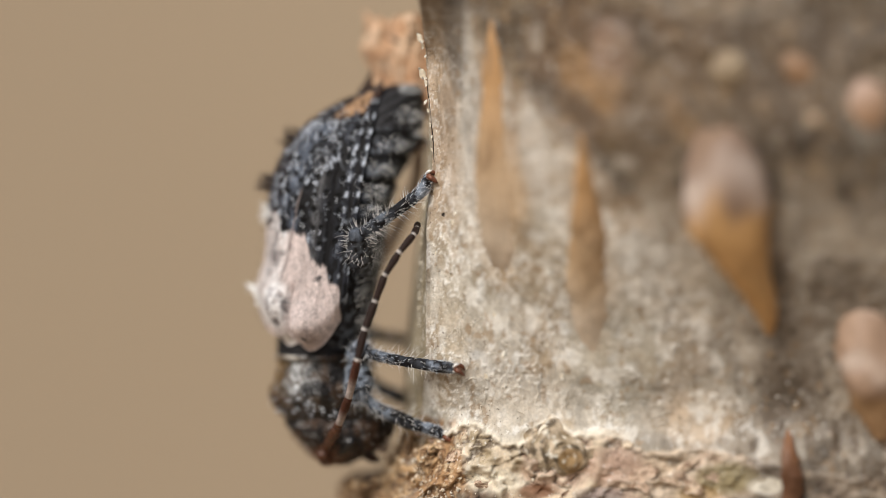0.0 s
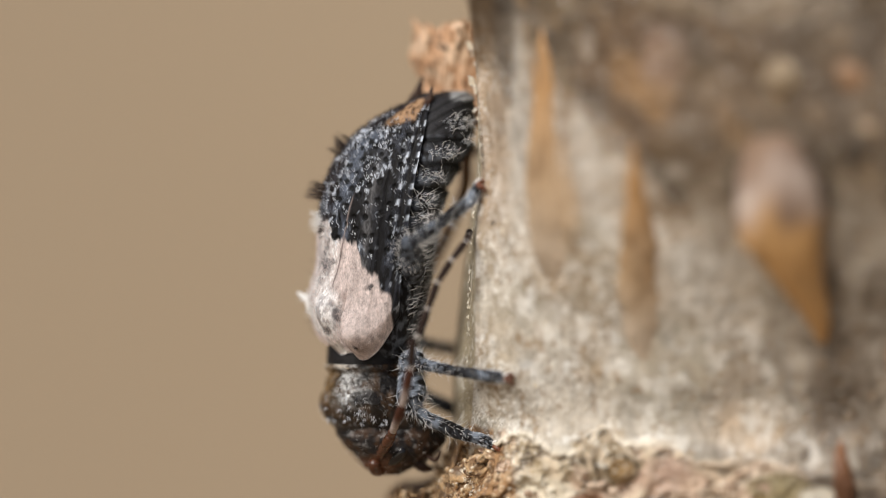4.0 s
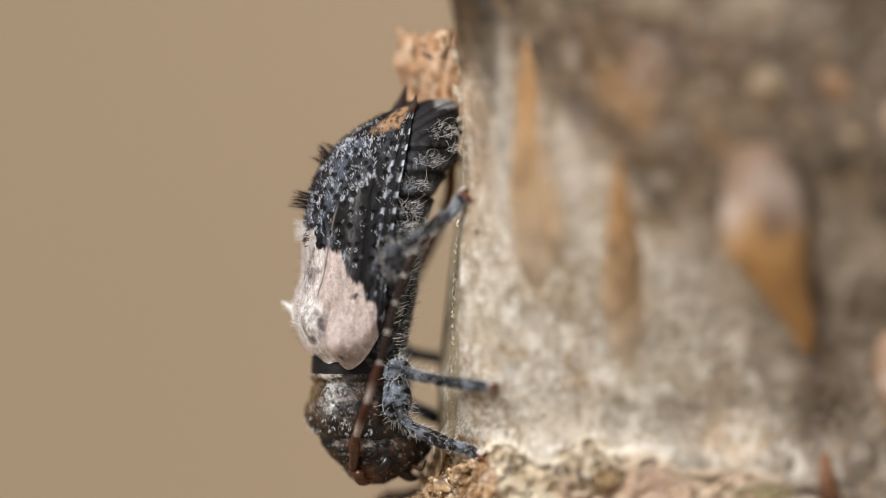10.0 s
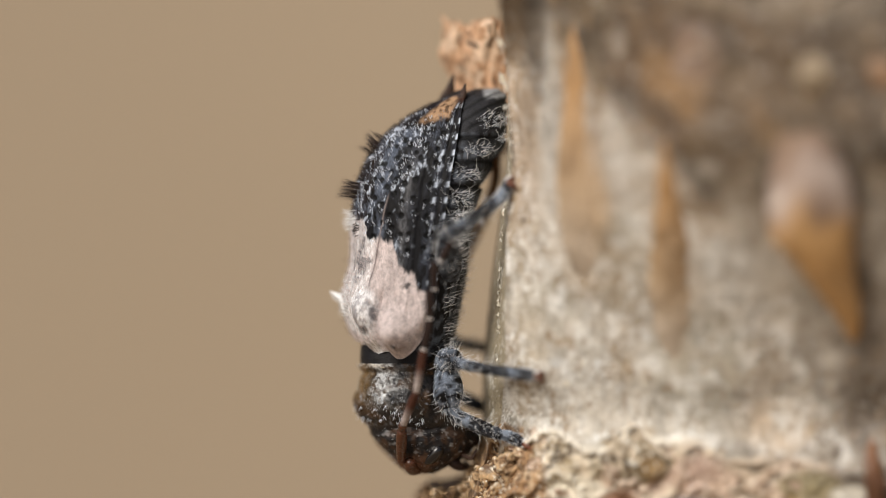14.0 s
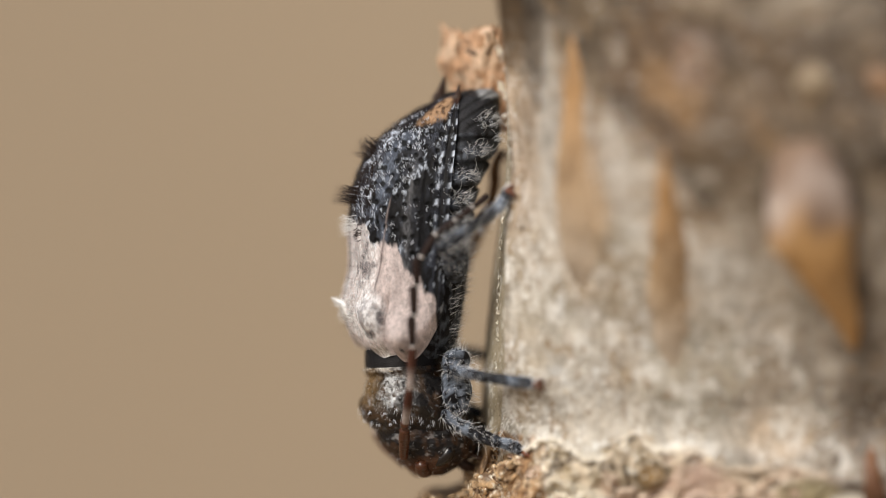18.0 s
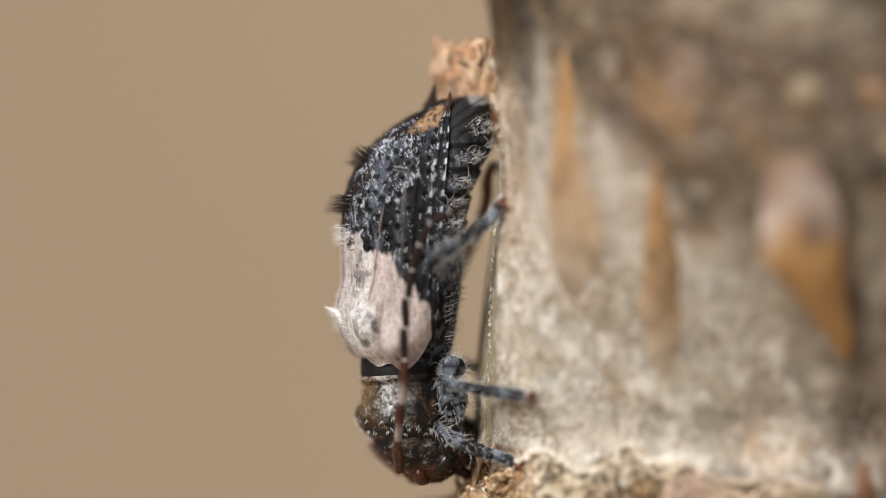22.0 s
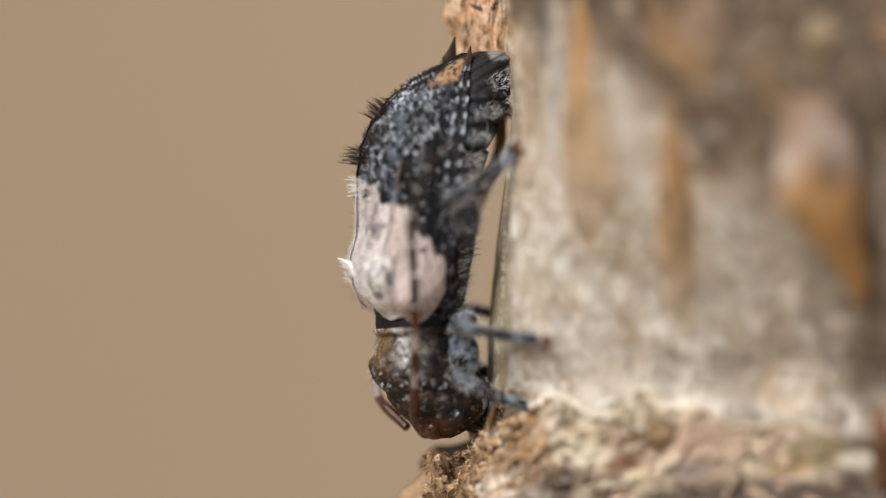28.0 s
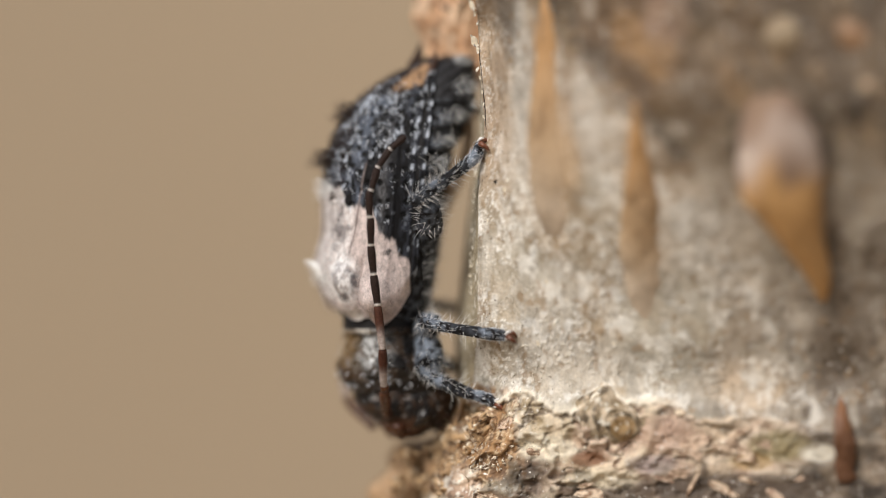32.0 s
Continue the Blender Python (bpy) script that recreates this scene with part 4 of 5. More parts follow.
def build_case(side):
    """One wing case. side: -1 the near one, 1 the far one."""
    n, m = 300, 140
    tt, a = np.meshgrid(np.linspace(0, 1, n), np.linspace(0.012, 1, m), indexing="ij")
    py, a = (168 + (base_line(a) - 168) * tt).ravel(), a.ravel()
    tt = tt.ravel()
    v = case_at(py, a)
    q = v.copy()
    fuzz = cloud(q, (30, 30, 10), 4, 700)
    blot = cloud(q, (6, 6, 4), 3, 704)
    # ribs, shoulder lobe, mottled boss and the groove between them
    line = 0.475 + 0.09 * np.clip((500 - py) / 140, 0, 1.3)
    rib = np.exp(-((a - line) / 0.014) ** 2) * step(215, 330, py) * step(600, 500, py) + 0.8 * np.exp(-((a - 0.80) / 0.014) ** 2) * step(240, 320, py) * step(600, 520, py)
    margin = np.exp(-((a - 0.975) / 0.010) ** 2) - 0.9 * np.exp(-((a - 0.945) / 0.012) ** 2)
    hump = shoulder_hump(py, a)
    boss = shoulder_boss(py, a)
    seam = 0.60 - 0.00103 * (py - 523)
    groove = np.exp(-((a - seam) / 0.026) ** 2) * step(505, 575, py) * 0.14
    curl = 0.16 * step(0.90, 1.0, tt) ** 2
    knurl = 0.09 * (cloud(q, (9, 9, 7), 2, 713) - 0.4) * step(0.44, 0.28, a) * step(172, 184, py) * step(360, 320, py)
    out = knurl + 0.018 * rib + 0.014 * margin + hump + boss - groove - curl + 0.012 * (fuzz - 0.5)
    # round pits in rough rows
    pit_py, pit_a = pits()
    pit_at = case_at(pit_py, pit_a)
    pit = np.zeros(len(q))
    for p, size in zip(pit_at, np.random.default_rng(77).uniform(0.032, 0.048, len(pit_at))):
        pit = np.maximum(pit, step(1.25, 0.75, np.linalg.norm(q - p, axis=1) / size))
    out = out - 0.022 * pit
    g = np.stack([v[:, 0] - (own(745, 400)[0]), v[:, 1] * 1.1, 0 * v[:, 0]], -1)
    g /= np.linalg.norm(g, axis=1)[:, None] + 1e-9
    v = v + g * out[:, None]
    # pigment: black ground, blue-grey down, white flecks, a pinkish-white shoulder patch, ochre tips
    black, down, fleck = (0.007, 0.0065, 0.007), (0.036, 0.040, 0.052), (0.68, 0.75, 0.86)
    strand = cloud(q, (55, 55, 16), 3, 701)
    c = blend(black, down, step(0.40, 0.62, 0.55 * fuzz + 0.45 * blot) * 0.9)
    c = blend(c, (0.140, 0.165, 0.215), (0.40 + 0.65 * step(0.46, 0.60, strand)) * 0.9 * step(0.40, 0.56, blot) * step(215, 240, py) * step(0.64, 0.54, a + 0.10 * (blot - 0.5)) * step(0.14, 0.24, a))
    c = blend(c, (0.115, 0.115, 0.12), np.exp(-((a - 0.71) / 0.035) ** 2) * step(250, 320, py) * (0.3 + 0.7 * step(0.35, 0.6, fuzz)))
    c = blend(c, black, np.maximum(np.exp(-((a - 0.82) / 0.05) ** 2), np.exp(-((a - 0.60) / 0.055) ** 2)) * step(300, 380, py) * 0.95)
    c = blend(c, (0.016, 0.010, 0.008), step(0.44, 0.32, a + 0.08 * (blot - 0.5)) * step(410, 390, py) * (0.6 + 0.45 * step(0.42, 0.6, blot)))
    flecks = step(0.60, 0.68, cloud(q, (15, 15, 9), 2, 711)) * step(205, 235, py) * step(0.42, 0.58, cloud(q, (3.2, 3.2, 3.2), 2, 712))
    crest = step(0.58, 0.68, cloud(q, (12, 12, 8), 3, 713)) * step(0.46, 0.60, cloud(q, (4, 4, 3), 2, 714)) * step(0.44, 0.34, a) * step(178, 186, py) * step(400, 330, py)
    c = blend(c, fleck, np.maximum(flecks * step(0.46, 0.56, strand) * 0.6, crest * 0.85))
    dots = step(0.25, 0.6, np.cos(py * 0.224 + 0.4)) * (0.7 * np.exp(-((a - 0.915) / 0.012) ** 2) + np.exp(-((a - 0.992) / 0.010) ** 2)) * step(178, 190, py) * step(420, 380, py)
    c = blend(c, fleck, np.clip(dots * (0.5 + fuzz), 0, 1))
    c = blend(c, (0.004, 0.004, 0.004), pit * 0.95)
    c = blend(c, (0.006, 0.005, 0.005), np.exp(-((a - 0.955) / 0.018) ** 2) * 0.95)
    rim = smooth_through(RIM_AT, RIM, a) + 18 * (cloud(q, 5, 3, 715) - 0.5) + 24 * (cloud(q, (22, 22, 5), 3, 716) - 0.5)
    patch = step(-5, 5, py - rim) * step(0.96, 0.945, a)
    pink = blend((0.62, 0.53, 0.505), (0.78, 0.755, 0.745), step(0.52, 0.40, a))
    pink = blend(pink, (0.36, 0.285, 0.27), step(0.54, 0.74, fuzz) * 0.5)
    pink = blend(pink, (0.16, 0.15, 0.155), step(0.54, 0.64, cloud(q, (9, 9, 4), 3, 719)) * step(0.42, 0.34, a) * step(530, 490, py) * 0.5)
    near_boss = np.hypot((py - 560) / 32, (a - 0.42) / 0.125)
    speck = cloud(q, (12, 12, 10), 3, 721)
    pink = blend(pink, (0.86, 0.85, 0.85), step(1.6, 1.1, near_boss) * 0.8)
    disc = step(1.1, 0.85, near_boss)
    pink = blend(pink, (0.30, 0.28, 0.29), disc * (0.15 + 0.65 * step(0.42, 0.58, speck)))
    pink = blend(pink, (0.11, 0.10, 0.105), np.exp(-((near_boss - 0.92) / 0.17) ** 2) * (0.3 + 0.7 * step(0.36, 0.54, speck)) * step(-0.5, 0.5, (a - 0.42) / 0.125 + (py - 560) / 32) * 0.85)
    pink = blend(pink, (0.05, 0.045, 0.045), step(1.2, 0.6, np.hypot((py - 592) / 8, (a - 0.37) / 0.07)) * 0.7)
    pink = blend(pink, (0.30, 0.22, 0.20), np.exp(-((a - seam) / 0.012) ** 2) * step(515, 540, py) * 0.7)
    pink = blend(pink, (0.11, 0.10, 0.105), np.exp(-((((py - 475) / 42) ** 2 + ((a - 0.30 + 0.0006 * (py - 475)) / 0.055) ** 2) ** 2)) * step(0.34, 0.58, speck) * 0.75)
    # shaded lower right of the shoulder hump, painted brown
    pink = blend(pink, (0.20, 0.14, 0.12), np.exp(-(((py - 624) / 13) ** 2 + ((a - 0.76) / 0.07) ** 2)) * 0.65)
    pink = blend(pink, (0.04, 0.03, 0.03), step(1.2, 0.7, np.hypot((py - 622) / 4, (a - 0.715) / 0.02)))
    pink = blend(pink, (0.42, 0.36, 0.34), step(0.56, 0.66, cloud(q, (38, 38, 22), 2, 727)) * 0.6)
    pink = blend(pink, (0.006, 0.006, 0.006), step(1.1, 0.7, np.hypot((py - 603 - 60 * (a - .14)) / 8, (a - 0.14) / 0.035)))
    pink = blend(pink, (0.10, 0.07, 0.065), np.exp(-((a - line) / 0.008) ** 2) * step(530, 500, py) * 0.9)
    pink = blend(pink, (0.09, 0.08, 0.085), step(0.58, 0.66, cloud(q, (16, 16, 9), 2, 729)) * step(0.50, 0.42, a) * step(0.12, 0.20, a) * step(540, 500, py) * 0.7)
    pink = blend(pink, (0.10, 0.09, 0.09), step(0.60, 0.68, cloud(q, (14, 14, 12), 2, 723)) * step(0.74, 0.80, a) * step(560, 530, py))
    c = blend(c, (0.34, 0.28, 0.26), np.exp(-((a - line) / 0.006) ** 2) * step(345, 365, py) * 0.8)
    c = blend(c, pink, patch)
    tip = step(228, 214, py + 26 * (blot - 0.5)) * step(0.40, 0.54, a + 0.16 * (blot - 0.5)) * step(0.90, 0.84, a) * step(174, 184, py)
    c = blend(c, blend((0.40, 0.25, 0.145), (0.11, 0.06, 0.03), step(0.48, 0.62, cloud(q, (22, 22, 14), 3, 725))), tip * 0.95)
    c = blend(c, (0.05, 0.024, 0.016), step(200, 182, py) * step(0.72, 0.86, a))
    inner = v - g * 0.03
    v = np.vstack([v, inner])
    v[:, 1] *= -side
    c = np.vstack([c, c * 0 + np.array(black)])
    k = n * m
    f = grid_faces(n, m) + [h[::-1] for h in grid_faces(n, m, base=k)]
    rimv = [i * m for i in range(n)] + [(n - 1) * m + j for j in range(1, m)] + [i * m + m - 1 for i in range(n - 2, -1, -1)] + [j for j in range(m - 2, 0, -1)]
    for i in range(len(rimv)):
        x, y = rimv[i], rimv[(i + 1) % len(rimv)]
        f.append([x, x + k, y + k, y])
    if side < 0:
        f = [h[::-1] for h in f]
    case = part("wing_case", v, f, SHELL, BEETLE, "black and grey wing case with a pinkish-white shoulder patch and ochre tip", c)
    rng = np.random.default_rng(31)
    flip = np.array([1, -side, 1])
    # tail spine
    p0, p1 = case_at(178, 0.93), own(779, 172, -0.30)
    tip = own(781, 156, -0.30)
    tv, tf, _ = tube([p0 + [-.05, 0, -.05], p0, (p0 + p1) / 2 + [0, 0, .03], tip], [.05, .055, .04, .008], 10, 0.6, 12)
    if side > 0:
        tv = (tv - tip) * [1.5, 1, 1.5] + tip + np.array([-0.145, .18, 0.14])
    part("tail_spine", tv * flip, tf, CHITIN, case, "dark pointed tail spine", np.tile((0.05, 0.028, 0.02), (len(tv), 1)))
    # crests of dark bristles, and the pale shoulder tooth
    for py, a, w, size in ((345, .16, (-1, -.1, .22), .30), (266, .16, (-.9, -.1, .75), .26), (305, .16, (-1, 0, .5), .08), (228, .15, (-.8, 0, .9), .08), (205, .15, (-.6, 0, 1), .07), (190, .18, (-.5, 0, 1), .06), (408, .22, (-1, -.3, -.3), .07)):
        tall = size > .1
        n_h = 24 if tall else int(46 * size / .12)
        roots = case_at(py + rng.uniform(-14, 14, n_h) if tall else py + rng.normal(size=n_h) * 8, np.abs(a + rng.normal(size=n_h) * 0.03))
        ways = np.array(w) + rng.normal(size=(n_h, 3)) * ([.05, .16, .07] if tall else [.14, .22, .14])
        hv, hf = spikes(roots, ways, rng.uniform(.55, 1.05, n_h) * size, .0095 if tall else .008, .15, 7)
        part("bristle_crest", hv * flip, hf, DARK_HAIR, case, "dark brown bristle crest")
    cone, cf, _ = tube([own(572, 548, -.12), own(556, 534, -.10), own(546, 527, -.08), own(538, 522, -.07)], [.13, .055, .022, .006], 12, 1, 10)
    tooth = part("shoulder_tooth", cone * flip, cf, WHITE_HAIR, case, "white pointed shoulder tooth")
    roots = np.array(own(562, 540, -.11)) + rng.normal(size=(30, 3)) * [.03, .04, .03]
    hv, hf = spikes(roots, np.array([-1, -.1, .62]) + rng.normal(size=(30, 3)) * .10, rng.uniform(.10, .19, 30), .006, .15, 33)
    tagged(part("tooth_hair", hv * flip, hf, WHITE_HAIR, tooth, "white hairs drawn to a point"), kind="stuff")
    n_h = 80
    roots = case_at(np.concatenate([rng.normal(535, 14, 40), rng.normal(398, 8, 40)]), np.abs(rng.normal(0.14, .06, n_h)))
    hv, hf = spikes(roots, np.array([-1, -.15, .25]) + rng.normal(size=(n_h, 3)) * .3, rng.uniform(.04, .10, n_h) * np.where(np.arange(n_h) < 40, 0.8, 1.8), .005, .2, 9)
    tagged(part("pale_hair", hv * flip, hf, WHITE_HAIR, case, "tufts of white hair"), kind="stuff")
    cand = 5000
    py, a = rng.uniform(400, 640, cand), rng.uniform(.03, .93, cand)
    at = case_at(py, a)
    keep = (py > smooth_through(RIM_AT, RIM, a) + 4) & (py < base_line(a) - 14) & (np.hypot((py - 560) / 32, (a - 0.42) / 0.125) > 1.15)
    at, py, a = at[keep], py[keep], a[keep]
    out = np.stack([at[:, 0] - own(745, 400)[0], at[:, 1], 0 * at[:, 0]], -1)
    out /= np.linalg.norm(out, axis=1)[:, None]
    lift = shoulder_hump(py, a) + shoulder_boss(py, a)
    hv, hf = spikes(at + out * (lift[:, None] - 0.004), out * 0.45 + np.array([0.0, 0, 1.0]) + rng.normal(size=at.shape) * .25, rng.uniform(.03, .07, len(at)), .0022, .3, 12)
    tagged(part("down", hv * flip, hf, ROSE, case, "fine pinkish-white down"), kind="stuff")
    # down over the case: lying grey hairs, a bright tuft beside every pit, and small white tufts along the margin
    def lay(py, a, lengths, widths, material, label, seed, spread=.25, rise=.10):
        at = case_at(py, a)
        out = np.stack([at[:, 0] - own(745, 400)[0], at[:, 1], 0 * at[:, 0]], -1)
        out /= np.linalg.norm(out, axis=1)[:, None]
        hv, hf = spikes(at + out * 0.004, out * rise + np.array([-0.22, 0, 1.0]) + rng.normal(size=at.shape) * spread, lengths, widths, .25, seed)
        tagged(part("down", hv * flip, hf, material, case, label), kind="stuff")

    py, a = rng.uniform(205, 480, 9000), rng.uniform(.16, .93, 9000)
    at = case_at(py, a)
    dense = cloud(at, (6, 6, 4), 3, 704) + 0.10 * np.exp(-((a - .45) / .14) ** 2) * step(380, 300, py)
    keep = (dense > 0.46 + 0.12 * rng.random(9000)) & (py < smooth_through(RIM_AT, RIM, a) - 8)
    keep &= (np.abs(a - .80) > .075 * (py > 330)) & (np.abs(a - .60) > .05 * (py > 340))
    pp, pa = pits()
    free = np.min(np.hypot((py[:, None] + 2 - pp[None]) / 9, (a[:, None] - pa[None]) / .042), axis=1) > 1
    py, a = py[keep & free], a[keep & free]
    lay(py, a, rng.uniform(.025, .055, len(py)), .0019, GREY_DOWN, "short lying blue-grey down", 11)
    each = 6
    tufted = rng.random(len(pp)) < 0.72
    tp, ta = np.repeat(pp[tufted] + 10, each), np.repeat(pa[tufted], each)
    tp, ta = tp + rng.normal(size=len(tp)) * 3.0, np.clip(ta + rng.normal(size=len(tp)) * .012, .02, .94)
    lay(tp, ta, rng.uniform(.03, .062, len(tp)), .0034, SILVER, "bright silvery tufts beside the pits", 13, .35, .15)
    kpy, ka = rng.uniform(205, 330, 80), rng.uniform(.30, .72, 80)
    keep = cloud(case_at(kpy, ka), (3.2, 3.2, 3.2), 2, 712) > 0.50
    kpy, ka = np.repeat(kpy[keep], 6), np.repeat(ka[keep], 6)
    lay(kpy + rng.normal(size=len(kpy)) * 2.5, ka + rng.normal(size=len(kpy)) * .010, rng.uniform(.025, .05, len(kpy)), .0028, SILVER, "small silvery flecks of down", 17, .3, .10)
    edge = np.repeat(np.arange(198, 425, 28.0) + rng.normal(size=9) * 3, 10)
    ea = np.where(np.arange(len(edge)) % 3, .915, .965) + rng.normal(size=len(edge)) * .010
    lay(edge + rng.normal(size=len(edge)) * 4, ea, rng.uniform(.02, .042, len(edge)), .0032, SILVER, "white tufts along the margin", 19, .3, .10)
    # crested back: glints of white hair between the dark bristles, and a few lone dark bristles
    bp, ba = rng.uniform(186, 400, 260), np.abs(rng.normal(.24, .06, 260))
    keep = cloud(case_at(bp, ba), (4, 4, 3), 2, 714) > 0.48
    lay(bp[keep], ba[keep], rng.uniform(.03, .06, int(keep.sum())), .0036, SILVER, "white glints among the bristles", 23, .5, .4)
    bp = np.array([215, 240, 290, 322, 372, 430, 446, 470, 492, 556, 575, 590, 600.0])
    hv, hf = spikes(case_at(bp, np.full(13, .10)), np.array([-1, -.1, .35]) + rng.normal(size=(13, 3)) * .2, rng.uniform(.09, .16, 13), .0026, .2, 29)
    tagged(part("bristle", hv * flip, hf, DARK_HAIR, case, "lone dark bristles along the back"), kind="stuff")
    tuft = 26
    roots = case_at(554 + rng.normal(size=tuft) * 7, np.abs(.18 + rng.normal(size=tuft) * .03))
    hv, hf = spikes(roots, np.array([-1, -.5, .35]) + rng.normal(size=(tuft, 3)) * .12, rng.uniform(.09, .15, tuft), .006, .15, 31)
    tagged(part("pale_hair", hv * flip, hf, WHITE_HAIR, case, "tufts of white hair"), kind="stuff")


def loft(rows, name, material, paint, label="", parent=None, n=90, sides=64, swell=None, power=1.0):
    """A body part from cross-sections: height on the plan, back, belly, half width."""
    rows = np.asarray(rows, float)
    py = np.linspace(rows[0, 0], rows[-1, 0], n)
    xb, xv, hw = (smooth_through(rows[:, 0], rows[:, k], py) for k in (1, 2, 3))
    th = np.linspace(0, 2 * np.pi, sides, endpoint=False)
    cs, sn = np.cos(th), np.sin(th)
    cs, sn = np.sign(cs) * np.abs(cs) ** power, np.sign(sn) * np.abs(sn) ** power
    y = -hw[:, None] * sn[None]
    px = (xb + xv)[:, None] / 2 - (xv - xb)[:, None] / 2 * cs[None]
    k = (BACK + y) / 11212.0
    v = np.stack([(px - 784) * k, y, np.repeat((441 - py)[:, None], sides, 1) * k], -1).reshape(-1, 3) - MID
    pv, tv = np.repeat(py, sides), np.tile(th, n)
    c0 = np.repeat(np.stack([((xb + xv) / 2 - 784) * .008, 0 * py, (441 - py) * .008], 1) - MID, sides, 0)
    g = v - c0
    g[:, 2] = 0
    g /= np.linalg.norm(g, axis=1)[:, None] + 1e-9
    if swell:
        v = v + g * swell(pv, tv, v)[:, None]
    c = paint(pv, tv, v)
    f = grid_faces(n, sides, True) + [list(range(sides))[::-1], list(range((n - 1) * sides, n * sides))]
    return part(name, v, f, material, parent or BEETLE, label, c), v, g, pv, tv


FRONT = []  # collar, thorax shield and head, which bend on the body


def build_trunk_of_body():
    rng = np.random.default_rng(41)
    black, down = (0.010, 0.009, 0.010), (0.095, 0.105, 0.12)

    def seams(py):
        return np.exp(-((((py - 190) % 43) - 21.5) / 4.0) ** 2) * step(410, 385, py) * step(232, 246, py)

    def shingle(py):
        """Each ring of the belly rises towards its upper rim."""
        return (1 - ((py - 190 - 21.5) % 43) / 43) * step(420, 380, py) * step(232, 246, py)

    def sweep(py, v):
        """Curved ridges of the last ring, which sweep to the tip."""
        lane = (py - 176) + 0.30 * (v[:, 0] - own(775, 0)[0]) / .008 + 12 * np.sin((v[:, 0] - own(775, 0)[0]) * 3.0)
        return np.exp(-(((lane % 19) - 9.5) / 2.6) ** 2) * step(246, 236, py)

    def belly_paint(py, th, v):
        c = blend(black, down, step(0.40, 0.65, cloud(v, (18, 18, 9), 3, 731)) * (0.35 + 0.5 * step(390, 430, py)))
        c = blend(c, (0.026, 0.026, 0.029), step(250, 236, py) * 0.9)
        c = blend(c, (0.15, 0.17, 0.205), step(0.36, 0.56, cloud(v, (20, 20, 10), 3, 737)) * np.exp(-((shingle(py) - 0.42) / 0.24) ** 2) * step(240, 250, py) * step(415, 400, py) * 0.8)
        # shiny highlight at the tip, painted as a light grey patch
        c = blend(c, (0.34, 0.35, 0.36), step(186, 178, py + 10 * (cloud(v, 8, 2, 733) - .5)) * step(own(808, 0)[0], own(818, 0)[0], v[:, 0]) * 0.8)
        c = blend(c, (0.006, 0.006, 0.006), sweep(py, v) * 0.8)
        return blend(c, (0.006, 0.006, 0.006), seams(py))

    belly, v, g, py, th = loft(
        [(166, 800, 842, .16), (174, 776, 854, .34), (188, 758, 857, .46), (210, 740, 856, .55), (260, 720, 850, .66), (300, 710, 828, .72), (340, 700, 808, .76), (400, 690, 795, .80),
         (450, 680, 786, .82), (500, 670, 780, .82), (560, 660, 768, .78), (610, 650, 756, .68), (640, 650, 742, .5)],
        "abdomen", FELT, belly_paint, "black segmented abdomen with patches of white hair", n=170, sides=150, swell=lambda py, th, v: -0.035 * seams(py) + 0.05 * shingle(py) - 0.02 * sweep(py, v) + 0.02 * (cloud(v, 10, 3, 739) - .5))
    near = np.where((v[:, 1] < -.05) & (v[:, 0] > own(740, 0)[0] - 0.05 - 0.2 * (py < 400)))[0]
    pick = rng.choice(near, 2600)
    low = pick[py[pick] > 420][:190]
    way = g[low] * 0.35 + np.array([0.9, -.25, .30]) + rng.normal(size=(len(low), 3)) * .22
    hv, hf = curls(v[low], way, rng.uniform(.09, .19, len(low)), .0042, 0.8, 13)
    tagged(part("belly_hair", hv, hf, WHITE_HAIR, belly, "long curved white belly hairs"), kind="stuff")
    low = rng.choice(near[py[near] > 425], 900)
    hv, hf = spikes(v[low] + rng.normal(size=(900, 3)) * .012, g[low] * .2 + np.array([.5, 0, .9]) + rng.normal(size=(900, 3)) * .25, rng.uniform(.03, .07, 900), .0019, .3, 14)
    tagged(part("belly_hair", hv, hf, PALE_DOWN, belly, "short silvery belly down"), kind="stuff")
    for row, (bx, by, sx, sy, count) in enumerate(((826, 226, 19, 10, 24), (840, 256, 7, 5, 8), (800, 276, 20, 8, 22), (780, 320, 20, 8, 22), (764, 362, 18, 10, 24), (756, 392, 16, 7, 18))):
        gap = np.hypot((v[near, 0] - own(bx, by)[0]) / (sx * .008), (v[near, 2] - own(bx, by)[2]) / (sy * .008))
        pick = rng.choice(near[gap < 1.3], count)
        way = g[pick] * 0.45 + np.array([0.55, -.1, .35]) + rng.normal(size=(count, 3)) * .5
        hv, hf = curls(v[pick] + rng.normal(size=(count, 3)) * .02, way, rng.uniform(.14, .34, count), .0040, 1.9, 60 + row)
        tagged(part("belly_hair", hv, hf, WHITE_HAIR, belly, "long curved white belly hairs"), kind="stuff")
        pick = rng.choice(near[gap < 1.4], count * 5)
        hv, hf = spikes(v[pick] + rng.normal(size=(count * 5, 3)) * .012, g[pick] * .12 + np.array([.8, 0, .3]) + rng.normal(size=(count * 5, 3)) * .35, rng.uniform(.03, .07, count * 5), .0024, .3, 70 + row)
        tagged(part("belly_hair", hv, hf, SILVER, belly, "short silvery belly down"), kind="stuff")

    collar = loft([(618, 590, 735, .55), (640, 588, 728, .58), (662, 590, 724, .58)], "neck", CHITIN, lambda py, th, v: np.tile(black, (len(v), 1)), "black collar behind the wing cases", n=16)[0]

